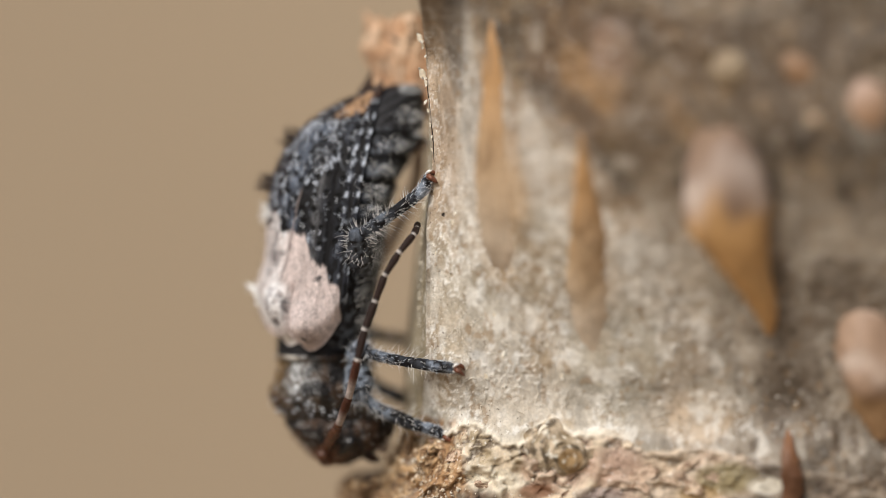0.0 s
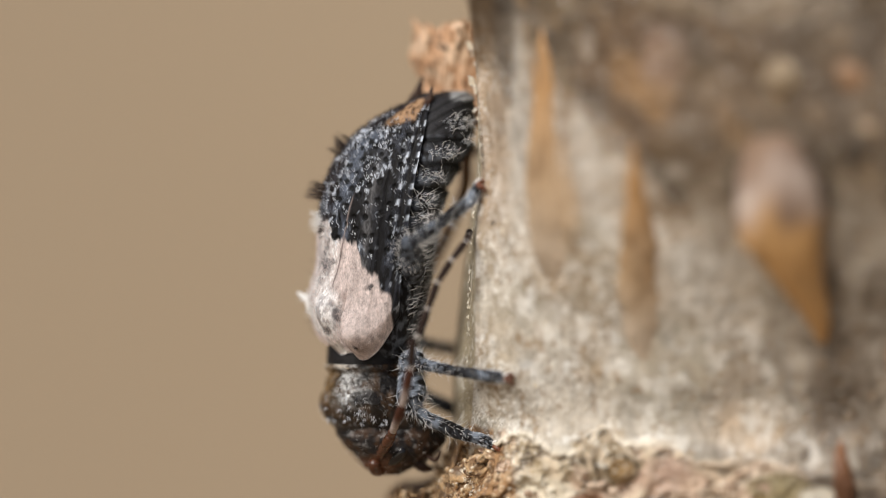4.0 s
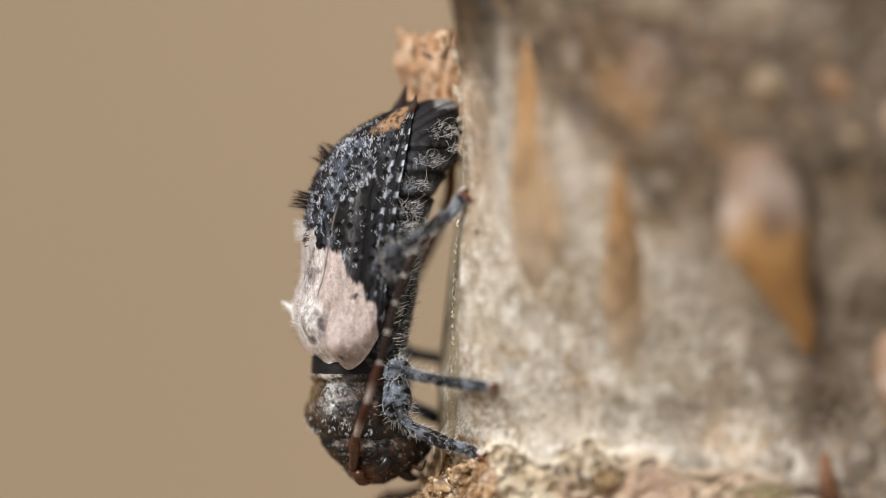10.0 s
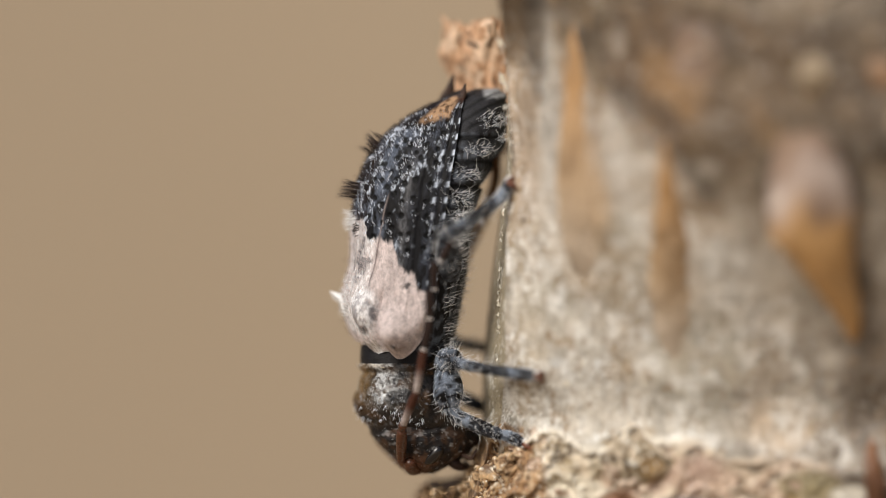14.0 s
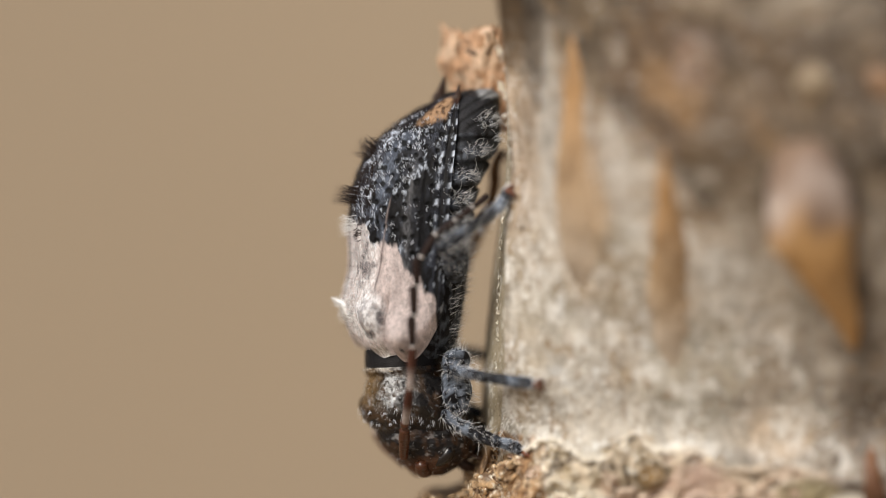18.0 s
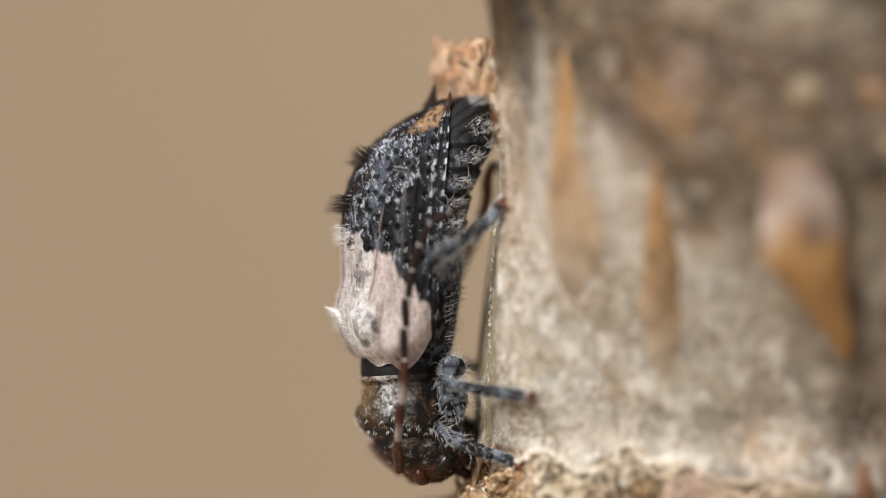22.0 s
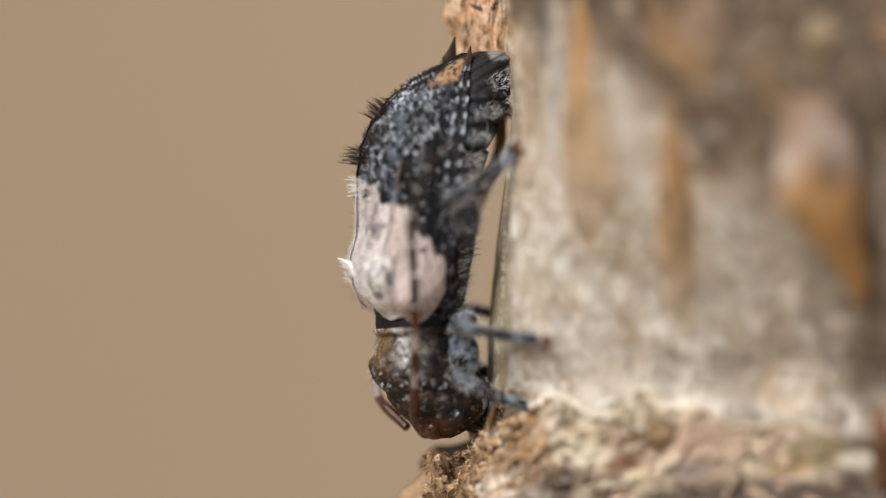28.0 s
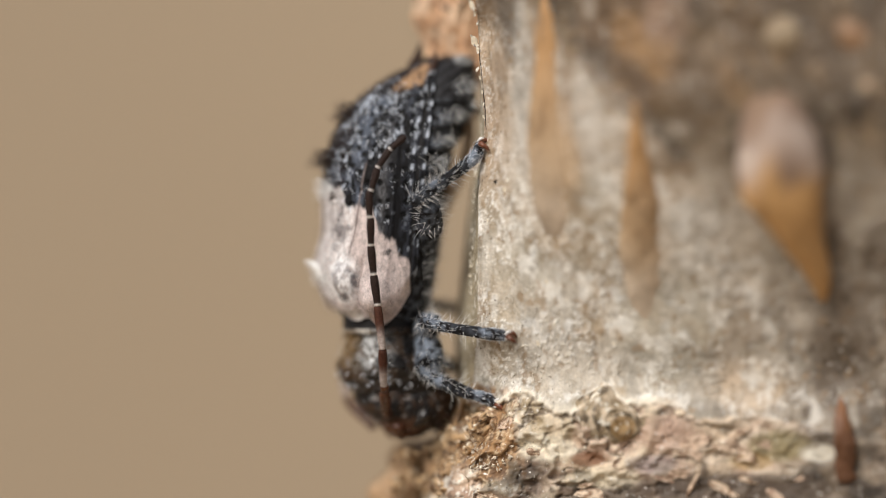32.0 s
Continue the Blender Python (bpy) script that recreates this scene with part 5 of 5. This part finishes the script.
    def shield_paint(py, th, v):
        n1, n2 = cloud(v, (8, 8, 6), 4, 751), cloud(v, (24, 24, 18), 3, 755)
        th = np.mod(th + np.pi, 2 * np.pi) - np.pi
        w = np.abs(th)
        c = blend((0.010, 0.008, 0.007), (0.055, 0.030, 0.014), step(.42, .62, n1))
        c = blend(c, (0.15, 0.085, 0.022), np.exp(-((w - .35) / .38) ** 2) * step(742, 690, py + 40 * (n1 - .5)) * step(.25, .5, n2 + .2))
        c = blend(c, (0.50, 0.505, 0.50), np.exp(-((w - 1.05) / .36) ** 2) * step(.32, .50, n1 + .10 * step(700, 660, py)) * step(742, 705, py) * (.30 + .70 * step(.42, .62, n2)) * step(.70, .62, cloud(v, (14, 14, 12), 2, 753)))
        c = blend(c, (0.50, 0.57, 0.66), step(.56, .66, cloud(v, (17, 17, 8), 3, 757)) * step(.50, .58, n1) * step(.44, .54, n2) * step(685, 725, py) * .4)
        c = blend(c, (0.60, 0.56, 0.50), step(661, 657, py) * step(1.3, .9, w) * step(.3, .6, n2))
        c = blend(c, (0.55, 0.48, 0.38), np.exp(-((w - .10) / .07) ** 2) * step(706, 694, py) * .8)
        return blend(c, (0.012, 0.009, 0.008), step(752, 766, py))

    def shield_swell(py, th, v):
        bump = np.exp(-(((py - 722) / 22) ** 2)) * (np.exp(-((th - .30) / .3) ** 2) * .06 + np.exp(-((th - 5.98) / .3) ** 2) * .06 + np.exp(-((th - 1.5) / .3) ** 2) * .14 + np.exp(-((th - 4.78) / .3) ** 2) * .14)
        return bump + .07 * (cloud(v, 6, 4, 759) - .5) + .035 * (cloud(v, 19, 2, 765) - .5) - .05 * np.exp(-((py - 668) / 6) ** 2)

    shield, v, g, py, th = loft([(652, 584, 724, .60), (668, 585, 736, .61), (700, 582, 748, .66), (728, 581, 762, .66), (752, 592, 782, .60), (772, 612, 794, .50), (792, 650, 770, .30)],
                                "pronotum", SHIELD, shield_paint, "brown and grey mottled thorax shield", n=110, sides=220, swell=shield_swell)
    pick = rng.choice(np.where((np.abs(v[:, 1]) > .2) & (cloud(v, (10, 10, 7), 4, 751) > .54))[0], 220)
    hv, hf = spikes(v[pick] + rng.normal(size=(220, 3)) * [.012, .012, .03] - g[pick] * .012, g[pick] * .6 + np.array([0, 0, -1.0]) + rng.normal(size=(220, 3)) * .4, rng.uniform(.02, .045, 220), .0024, .3, 15)
    tagged(part("short_hair", hv, hf, SILVER, shield, "scattered pale hairs"), kind="stuff")
    turn = np.linspace(-1.1, 1.1, 25)
    ring = np.array([own(660 - 71 * np.cos(b), 656 + 3 * np.sin(b * 7), -.605 * np.sin(b)) for b in turn])
    rv, rf, _ = tube(ring, np.full(25, .012), 8, 1, 60)
    rv = rv + .012 * (cloud(rv, 14, 3, 761) - .5)[:, None]
    part("rear_rim", rv, rf, FELT, shield, "raised cream rear rim", blend((.46, .41, .33), (.20, .16, .11), cloud(rv, 9, 3, 763)))
    w = np.abs(np.mod(th + np.pi, 2 * np.pi) - np.pi)
    pick = rng.choice(np.where((w > .62) & (w < 1.75) & (py > 662) & (py < 745) & (cloud(v, (8, 8, 6), 4, 751) > .46))[0], 420)
    fan = np.stack([(v[pick, 0] - own(640, 0)[0]) * .8, np.zeros(420), -np.ones(420)], 1)
    hv, hf = spikes(v[pick] + rng.normal(size=(420, 3)) * [.012, .006, .02] - g[pick] * .008, g[pick] * .22 + fan + rng.normal(size=(420, 3)) * .22, rng.uniform(.04, .085, 420), .0024, .25, 16)
    tagged(part("short_hair", hv, hf, PALE_DOWN, shield, "combed pale grey hairs"), kind="stuff")
    heart = rng.choice(np.where((w > .25) & (w < 1.7) & (py > 722) & (py < 758))[0], 34)
    pick = np.repeat(heart, 8)
    hv, hf = spikes(v[pick] + rng.normal(size=(272, 3)) * [.016, .006, .014], g[pick] * .3 + np.array([0, 0, -1.0]) + rng.normal(size=(272, 3)) * .3, rng.uniform(.035, .07, 272), .0032, .25, 18)
    tagged(part("short_hair", hv, hf, SILVER, shield, "bright tufts of silvery hair"), kind="stuff")

    def head_paint(py, th, v):
        n1 = cloud(v, (12, 12, 9), 4, 771)
        c = blend((0.010, 0.008, 0.008), (0.05, 0.026, 0.014), step(.45, .65, n1))
        c = blend(c, (0.17, 0.065, 0.026), step(806, 838, py) * step(2.4, .9, np.abs(np.mod(th + np.pi, 2 * np.pi) - np.pi)) * .6)
        return blend(c, (.45, .44, .43), step(.66, .74, cloud(v, 16, 3, 775)) * .3)

    head, v, g, py, th = loft([(758, 600, 800, .50), (780, 606, 800, .54), (800, 622, 790, .54), (820, 642, 768, .50), (836, 658, 740, .40), (848, 678, 716, .20)],
                              "head", CHITIN, head_paint, "dark head with red-brown antenna sockets", n=90, sides=200, swell=lambda py, th, v: .10 * (cloud(v, 5, 4, 779) - .5) + .03 * (cloud(v, 17, 2, 781) - .5))
    pick = rng.choice(np.where(v[:, 1] < 0)[0], 130)
    hv, hf = spikes(v[pick] + rng.normal(size=(130, 3)) * [.012, .012, .02] - g[pick] * .012, g[pick] + np.array([0, -.2, .3]) + rng.normal(size=(130, 3)) * .4, rng.uniform(.025, .07, 130), .003, .3, 17)
    tagged(part("short_hair", hv, hf, WHITE_HAIR, head, "scattered pale hairs"), kind="stuff")
    for s in (-1, 1):
        ev, ef, _ = tube([own(728, 792, -.40), own(722, 806, -.47), own(706, 822, -.44), own(690, 826, -.36)], [.05, .09, .08, .04], 16, 1, 14)
        part("eye", ev * (1, -s, 1), ef, GLOSS, head, "black glossy kidney-shaped eye")
        sv, sf, _ = tube([own(690, 838, -.22), own(676, 838, -.34), own(670, 826, -.46)], [.08, .10, .085], 16, 1, 12)
        part("antenna_socket", sv * (1, -s, 1), sf, AMBER, head, "glossy red-brown antenna socket")
        jv, jf, _ = tube([own(742, 822, -.16), own(762, 836, -.15), own(776, 838, -.06)], [.09, .07, .02], 12, 1, 10)
        part("mandible", jv * (1, -s, 1), jf, CHITIN, head, "dark brown mandible", np.tile((0.03, 0.014, 0.009), (len(jv), 1)))
        pv_, pf, _ = tube([own(765, 815, -.3), own(782, 822, -.36), own(790, 806, -.4)], [.03, .03, .015], 8, 1, 10)
        part("palp", pv_ * (1, -s, 1), pf, CHITIN, head, "dark brown mouth feeler", np.tile((0.04, 0.018, 0.010), (len(pv_), 1)))
    FRONT.extend((collar, shield, head))


def limb(path, radii, name, parent, felt, seed, hair=0, hair_len=.12, label="", rings=40, flip=None, tip=False, ground=(0.008, 0.007, 0.008)):
    v, f, s = tube(path, radii, 16, 1, rings)
    v = v + .018 * (cloud(v, 14, 3, seed) - .5)[:, None]
    n = cloud(v, (16, 16, 16), 3, seed + 2)
    pale = (0.21, 0.245, 0.30)
    c = blend(ground, pale, step(.40, .56, n) * np.interp(s, np.linspace(0, 1, len(felt)), felt))
    flip = np.array([1, 1, 1] if flip is None else flip)
    ob = part(name, v * flip, f, FELT, parent, label, c)
    if hair:
        rng = np.random.default_rng(seed)
        idx = rng.choice(len(v) - 2, hair)
        if tip:
            idx = rng.integers(int(16 * rings * 0.55), 16 * rings, hair)
        ring = idx // 16
        cen = np.array([v[r * 16:(r + 1) * 16].mean(0) for r in range(rings)])[ring]
        ways = v[idx] - cen
        ways /= np.linalg.norm(ways, axis=1)[:, None]
        along = np.asarray(path[-1], float) - np.asarray(path[0], float)
        along /= np.linalg.norm(along)
        hv, hf = curls(v[idx], ways + along * .5 + rng.normal(size=ways.shape) * .25, rng.uniform(.3, 1.1, hair) * hair_len, .0042, .45, seed)
        tagged(part("leg_hair", hv * flip, hf, WHITE_HAIR, ob, "standing white leg hairs"), kind="stuff")
        many = 5 * hair
        idx = rng.integers(0, 16 * rings, many)
        cen = np.array([v[r * 16:(r + 1) * 16].mean(0) for r in range(rings)])[idx // 16]
        idx = idx[rng.random(many) < np.interp(s[idx], np.linspace(0, 1, len(felt)), felt)]
        many = len(idx)
        cen = np.array([v[r * 16:(r + 1) * 16].mean(0) for r in range(rings)])[idx // 16]
        ways = v[idx] - cen
        ways /= np.linalg.norm(ways, axis=1)[:, None]
        hv, hf = spikes(v[idx] + rng.normal(size=ways.shape) * .008, ways * .25 + along + rng.normal(size=ways.shape) * .28, rng.uniform(.04, .085, many), .0030, .3, seed + 5)
        tagged(part("leg_down", hv * flip, hf, SILVER, ob, "short lying silvery down"), kind="stuff")
    return ob


SHINS = []  # lower legs, which stay on the stem while the body sways


def build_legs():
    plans = (
        ("fore", [(738, 668, -.45), (742, 688, -.62), (742, 712, -.68), (746, 736, -.66)], [.14, .205, .20, .09], [(744, 726, -.66), (764, 745, -.72), (792, 759, -.78), (815, 769, -.84), (840, 779, -.88)], [.07, .088, .10, .10, .085],
         [(840, 779, -.89), (858, 783, -.92), (872, 789, -.94), (884, 797, -.95)]),
        ("mid", [(735, 655, -.40), (744, 648, -.62), (750, 645, -.80)], [.13, .19, .14], [(750, 648, -.80), (775, 655, -1.05), (815, 663, -1.26), (855, 669, -1.40)], [.085, .078, .074, .085],
         [(855, 669, -1.42), (874, 672, -1.50), (892, 674, -1.56), (904, 677, -1.60)]),
        ("hind", [(748, 500, -.62), (744, 465, -1.10), (740, 434, -1.42)], [.13, .18, .13], [(739, 436, -1.42), (766, 416, -1.47), (800, 393, -1.47), (830, 371, -1.44)], [.092, .090, .084, .09],
         [(830, 371, -1.44), (842, 361, -1.42), (851, 348, -1.40), (855, 332, -1.38)]))
    for side in (-1, 1):
        flip = (1, -side, 1)
        rise = np.array([0, 0, 0.26 if side > 0 else 0.0])
        for k, (nm, thigh, tr, shin, sr, foot) in enumerate(plans):
            if side > 0 and nm == "hind":
                rise = np.array([0, 0, 0.0])
                thigh, shin, foot = [(748, 530, -.62), (752, 510, -.95), (762, 490, -1.16)], [(762, 490, -1.16), (786, 448, -1.1), (812, 396, -1.0), (832, 345, -.9)], [(832, 345, -.9), (836, 318, -.8), (836, 292, -.75), (842, 268, -.7)]
            amber = side > 0 and nm == "hind"
            ground = (0.40, 0.215, 0.10) if amber else (0.008, 0.007, 0.008)
            hair = (95 if nm == "hind" else 75) if side < 0 else 25
            limb([own(*p) + rise for p in thigh], tr, "thigh", BEETLE, (.7, .5, .45) if nm == "hind" else (1, 1, 1), 800 + 11 * k, int(hair * .7), .20, "grey felted thigh", 30, flip, True)
            leg = limb([own(*p) + rise for p in shin], sr, "shin", BEETLE, (.15, .25, .2, .6, .1, .05, .05, .15) if nm == "hind" else (.5, .7, .6, 1, .2, .1, .1, .3), 840 + 11 * k, hair, .24, "red-brown shin" if amber else "black shin banded with grey down", 40, flip, False, ground)
            limb([own(*p) + rise for p in foot], [.075, .086, .082, .06], "foot", leg, (.1, .1, .1) if amber else (.3, 1, .8, .9, .3), 880 + 11 * k, 24 if side < 0 else 0, .06, "red-brown foot" if amber else "short black foot", 20, flip, False, ground)
            end = own(*foot[-1]) + rise
            for d in (-1, 1):
                cv, cf, _ = tube([end, end + [.03, .05 * d - .03, .03 * d + .02], end + [.10, .07 * d - .03, .05 * d - .01], end + [.14, .06 * d - .01, .04 * d - .06]], [.040, .042, .030, .006], 8, 1, 12)
                part("claw", cv * flip, cf, RUST, leg, "rust-red claw")
                cv, cf, _ = tube([end + [-.03, -.03, .03 * d], end + [.02, -.07, .05 * d + .02], end + [.06, -.06, .06 * d + .02]], [.012, .020, .008], 8, 1, 8)
                part("foot_pad", cv * flip, cf, WHITE_HAIR, leg, "pale foot pad")
            SHINS.append(leg)


# lengths of the antenna's joints, in millimetres
JOINTS = (.56, .12, .60, .62, .44, .42, .40, .37, .34, .31, .29)
FEELERS = {}


def build_feelers():
    for side in (-1, 1):
        root = tagged(new("antenna"), "long dark antenna ringed with white")
        root.parent = BEETLE
        out = []
        for k, length in enumerate(JOINTS):
            r = .078 if k == 0 else .066 - .0017 * k
            v, f, s = tube([(0, 0, 0), (0, 0, length * .3), (0, 0, length * .8), (0, 0, length * .97)], [r * .82, r * .90, r * 1.02, r * .90], 12, 1, 22)
            n = cloud(v + k, (20, 20, 8), 3, 900)
            c = blend((0.62, 0.58, 0.55), (0.028, 0.017, 0.014), step(.05, .11, s + .05 * (n - .5))) if k > 1 else blend((.20, .07, .03), (.10, .04, .022), n)
            if k in (2, 3):
                c = blend((.38, .32, .29), (0.07, 0.028, 0.018), step(.15, .65, s))
            out.append(part("antenna_joint", v, f, FELT if k > 1 else AMBER, root, "", c))
        FEELERS[side] = out


build_case(-1)
build_case(1)
build_trunk_of_body()
build_legs()
build_feelers()

# ---- distance ----
gv = np.array([(-2e4, -2e4, -120), (2e4, -2e4, -120), (2e4, 2e4, -120), (-2e4, 2e4, -120)], float)
tagged(part("ground", gv, [(0, 1, 2, 3)], EARTH), "pale dry earth far below the stem", "ground", kind="structure")
bx = np.linspace(-300, 300, 25)
bz = np.linspace(-120, 200, 17)
bX, bZ = np.meshgrid(bx, bz)
bv = np.stack([bX.ravel(), 400 - 0.0008 * bX.ravel() ** 2, bZ.ravel()], 1)
tagged(part("backdrop", bv, grid_faces(17, 25), HAZE), "plain tan blur of distant dry grass", "backdrop", kind="structure")


# ---- what moves ----
SWAY = [  # seconds; shift aside and up, lean, turn of the back towards the lens, and the thorax's own shift
    (0, -.079, -.008, .2, 0, .05), (1, -.070, -.015, .3, 0, .05), (2, -.022, 0, -.3, 0, .02), (3, -.040, 0, -.2, 0, .03), (6, -.035, -.015, .2, 0, .03), (7.5, -.065, -.03, .9, 0, .07), (9, 0, 0, 0, 0, 0),
    (10.5, -.039, 0, -.6, 0, .02), (12, .004, .01, -.7, 1.5, .015), (13, .017, -.015, -.6, 2, .02), (14.5, .01, -.008, -.8, 3, .02), (16.5, .002, .03, -2.2, 6, .04), (18, .012, .06, -3, 7.5, .03), (19, .04, .09, -3.7, 9, .05),
    (20.5, .04, .14, -4.1, 9, .04), (22.5, .02, .10, -3.5, 8, .05), (24, .015, .045, -1.3, 8, .08), (25, .03, -.013, -1.95, 9, .055), (28, .045, -.02, -1.97, 10, .11), (29.5, -.015, -.07, -1.98, 9, .14), (32, .008, -.09, -1.98, 9, .12)]


def sway_at(t):
    ts = [r[0] for r in SWAY]
    return [float(smooth_through(ts, [r[k] for r in SWAY], t)) for k in (1, 2, 3, 4, 5)]


def stance(t):
    """The beetle's pose at t seconds."""
    dx, dz, lean, yaw, _ = sway_at(t)
    return pose((MID[0] + dx) * MM, MID[1] * MM, (MID[2] + dz) * MM) @ pose(0, 0, 0, 0, lean, 0) @ pose(0, 0, 0, 0, 0, yaw)


REACH = [  # seconds, and the run of the near antenna on the plan
    (0, [(672, 818, -0.45), (698, 770, -1.02), (716, 720, -1.48), (730, 660, -1.75), (743, 605, -1.75), (758, 565, -1.75), (778, 510, -1.75), (803, 470, -1.75), (826, 442, -1.70), (836, 420, -1.15), (838, 395, -0.45)]),
    (7.5, [(672, 818, -0.45), (698, 770, -1.02), (716, 720, -1.48), (730, 660, -1.75), (743, 605, -1.75), (758, 565, -1.75), (778, 510, -1.75), (803, 470, -1.75), (826, 442, -1.70), (836, 420, -1.15), (838, 395, -0.45)]),
    (9, [(672, 822, -0.45), (688, 750, -1.13), (705, 700, -1.47), (725, 640, -1.65), (745, 560, -1.65), (770, 480, -1.60), (800, 420, -1.55), (826, 385, -1.45), (836, 365, -0.90), (838, 340, -0.40)]),
    (11, [(660, 812, -.45), (662, 765, -.80), (680, 705, -1.20), (697, 657, -1.40), (704, 617, -1.45), (712, 577, -1.50), (727, 522, -1.50), (742, 477, -1.50), (755, 445, -1.50), (785, 415, -1.50), (815, 385, -1.45)]),
    (13, [(660, 828, -0.45), (668, 760, -1.02), (677, 688, -1.33), (690, 620, -1.45), (699, 548, -1.45), (722, 458, -1.45), (755, 395, -1.40), (790, 360, -1.35), (815, 345, -1.25)]),
    (14, [(667, 826, -.45), (665, 800, -.60), (677, 742, -1.00), (693, 706, -1.20), (702, 650, -1.35), (710, 616, -1.40), (718, 570, -1.45), (728, 510, -1.45), (740, 460, -1.45), (765, 425, -1.45), (800, 395, -1.40)]),
    (16.5, [(674, 815, -0.45), (673, 768, -0.89), (683, 708, -1.26), (696, 638, -1.35), (700, 578, -1.40), (703, 518, -1.40), (708, 468, -1.40), (723, 428, -1.40), (748, 383, -1.35), (790, 348, -1.30)]),
    (18, [(673, 806, -.45), (674, 758, -.80), (682, 700, -1.20), (686, 646, -1.40), (688, 612, -1.45), (690, 570, -1.45), (694, 525, -1.45), (698, 485, -1.45), (705, 445, -1.45), (725, 415, -1.45), (765, 385, -1.40)]),
    (19, [(682, 815, -0.45), (688, 740, -1.00), (702, 664, -1.35), (704, 594, -1.40), (708, 540, -1.45), (722, 450, -1.45), (755, 400, -1.45), (800, 365, -1.40)]),
    (22.5, [(676, 808, -0.45), (672, 775, -0.83), (678, 700, -1.22), (684, 634, -1.35), (688, 568, -1.35), (690, 518, -1.35), (697, 462, -1.40), (705, 430, -1.45), (728, 370, -1.50), (790, 340, -1.50)]),
    (24.2, [(674, 812, -0.45), (678, 720, -1.08), (686, 640, -1.27), (689, 570, -1.35), (691, 510, -1.35), (698, 460, -1.40), (713, 410, -1.50), (738, 375, -1.55), (778, 345, -1.60), (813, 335, -1.60)]),
    (28, [(682, 810, -0.45), (683, 735, -1.13), (684, 650, -1.37), (681, 574, -1.50), (678, 514, -1.50), (680, 454, -1.50), (688, 410, -1.55), (705, 372, -1.60), (735, 342, -1.65), (785, 318, -1.65)]),
    (29.5, [(685, 812, -0.45), (685, 744, -1.07), (683, 654, -1.23), (676, 574, -1.30), (667, 514, -1.38), (663, 454, -1.47), (666, 414, -1.55), (678, 366, -1.55), (702, 334, -1.55), (750, 304, -1.55)]),
    (32, [(690, 815, -0.45), (684, 765, -0.97), (683, 715, -1.23), (676, 645, -1.30), (667, 575, -1.38), (661, 515, -1.47), (659, 465, -1.55), (661, 415, -1.55), (681, 360, -1.55), (741, 303, -1.55)])]
FAR_RUN = [(660, 824, .40), (642, 802, .60), (620, 770, .78), (616, 720, 1.0), (650, 640, 1.25), (700, 520, 1.25), (740, 430, 1.25), (770, 350, 1.25), (800, 300, 1.2)]


def strung(run, inverse):
    """Poses of the antenna's joints along a run, in the beetle's own space."""
    pts = [inverse @ (Vector(spot(*p)) * MM) for p in run]
    pts = np.array([p for p in pts])
    s = np.concatenate([[0], np.cumsum(np.linalg.norm(np.diff(pts, axis=0), axis=1))])
    read = lambda d: np.array([smooth_through(s, pts[:, k], min(d, s[-1])) for k in range(3)]) + (pts[-1] - pts[-2]) / (s[-1] - s[-2]) * max(d - s[-1], 0)
    out, d = [], 0.0
    for length in JOINTS:
        p = Vector(read(d))
        q = Vector(read(d + length * MM))
        out.append(Matrix.Translation(p) @ (q - p).to_track_quat("Z", "Y").to_matrix().to_4x4())
        d += length * MM
    return out


def motions():
    walk(BEETLE, [(r[0], stance(r[0])) for r in SWAY])
    rest = stance(9)
    stay = [(r[0], stance(r[0]).inverted() @ rest) for r in SWAY]
    for leg in SHINS:
        walk(leg, stay)
    nod = [(r[0], pose(r[5] * MM, 0, r[5] * 0.2 * MM)) for r in SWAY]
    for piece in FRONT:
        walk(piece, nod)
    tracks = [(t, strung(run, stance(t).inverted())) for t, run in REACH]
    for k, joint in enumerate(FEELERS[-1]):
        walk(joint, [(t, poses[k]) for t, poses in tracks])
    for joint, m in zip(FEELERS[1], strung(FAR_RUN, rest.inverted())):
        joint.matrix_basis = m


motions()
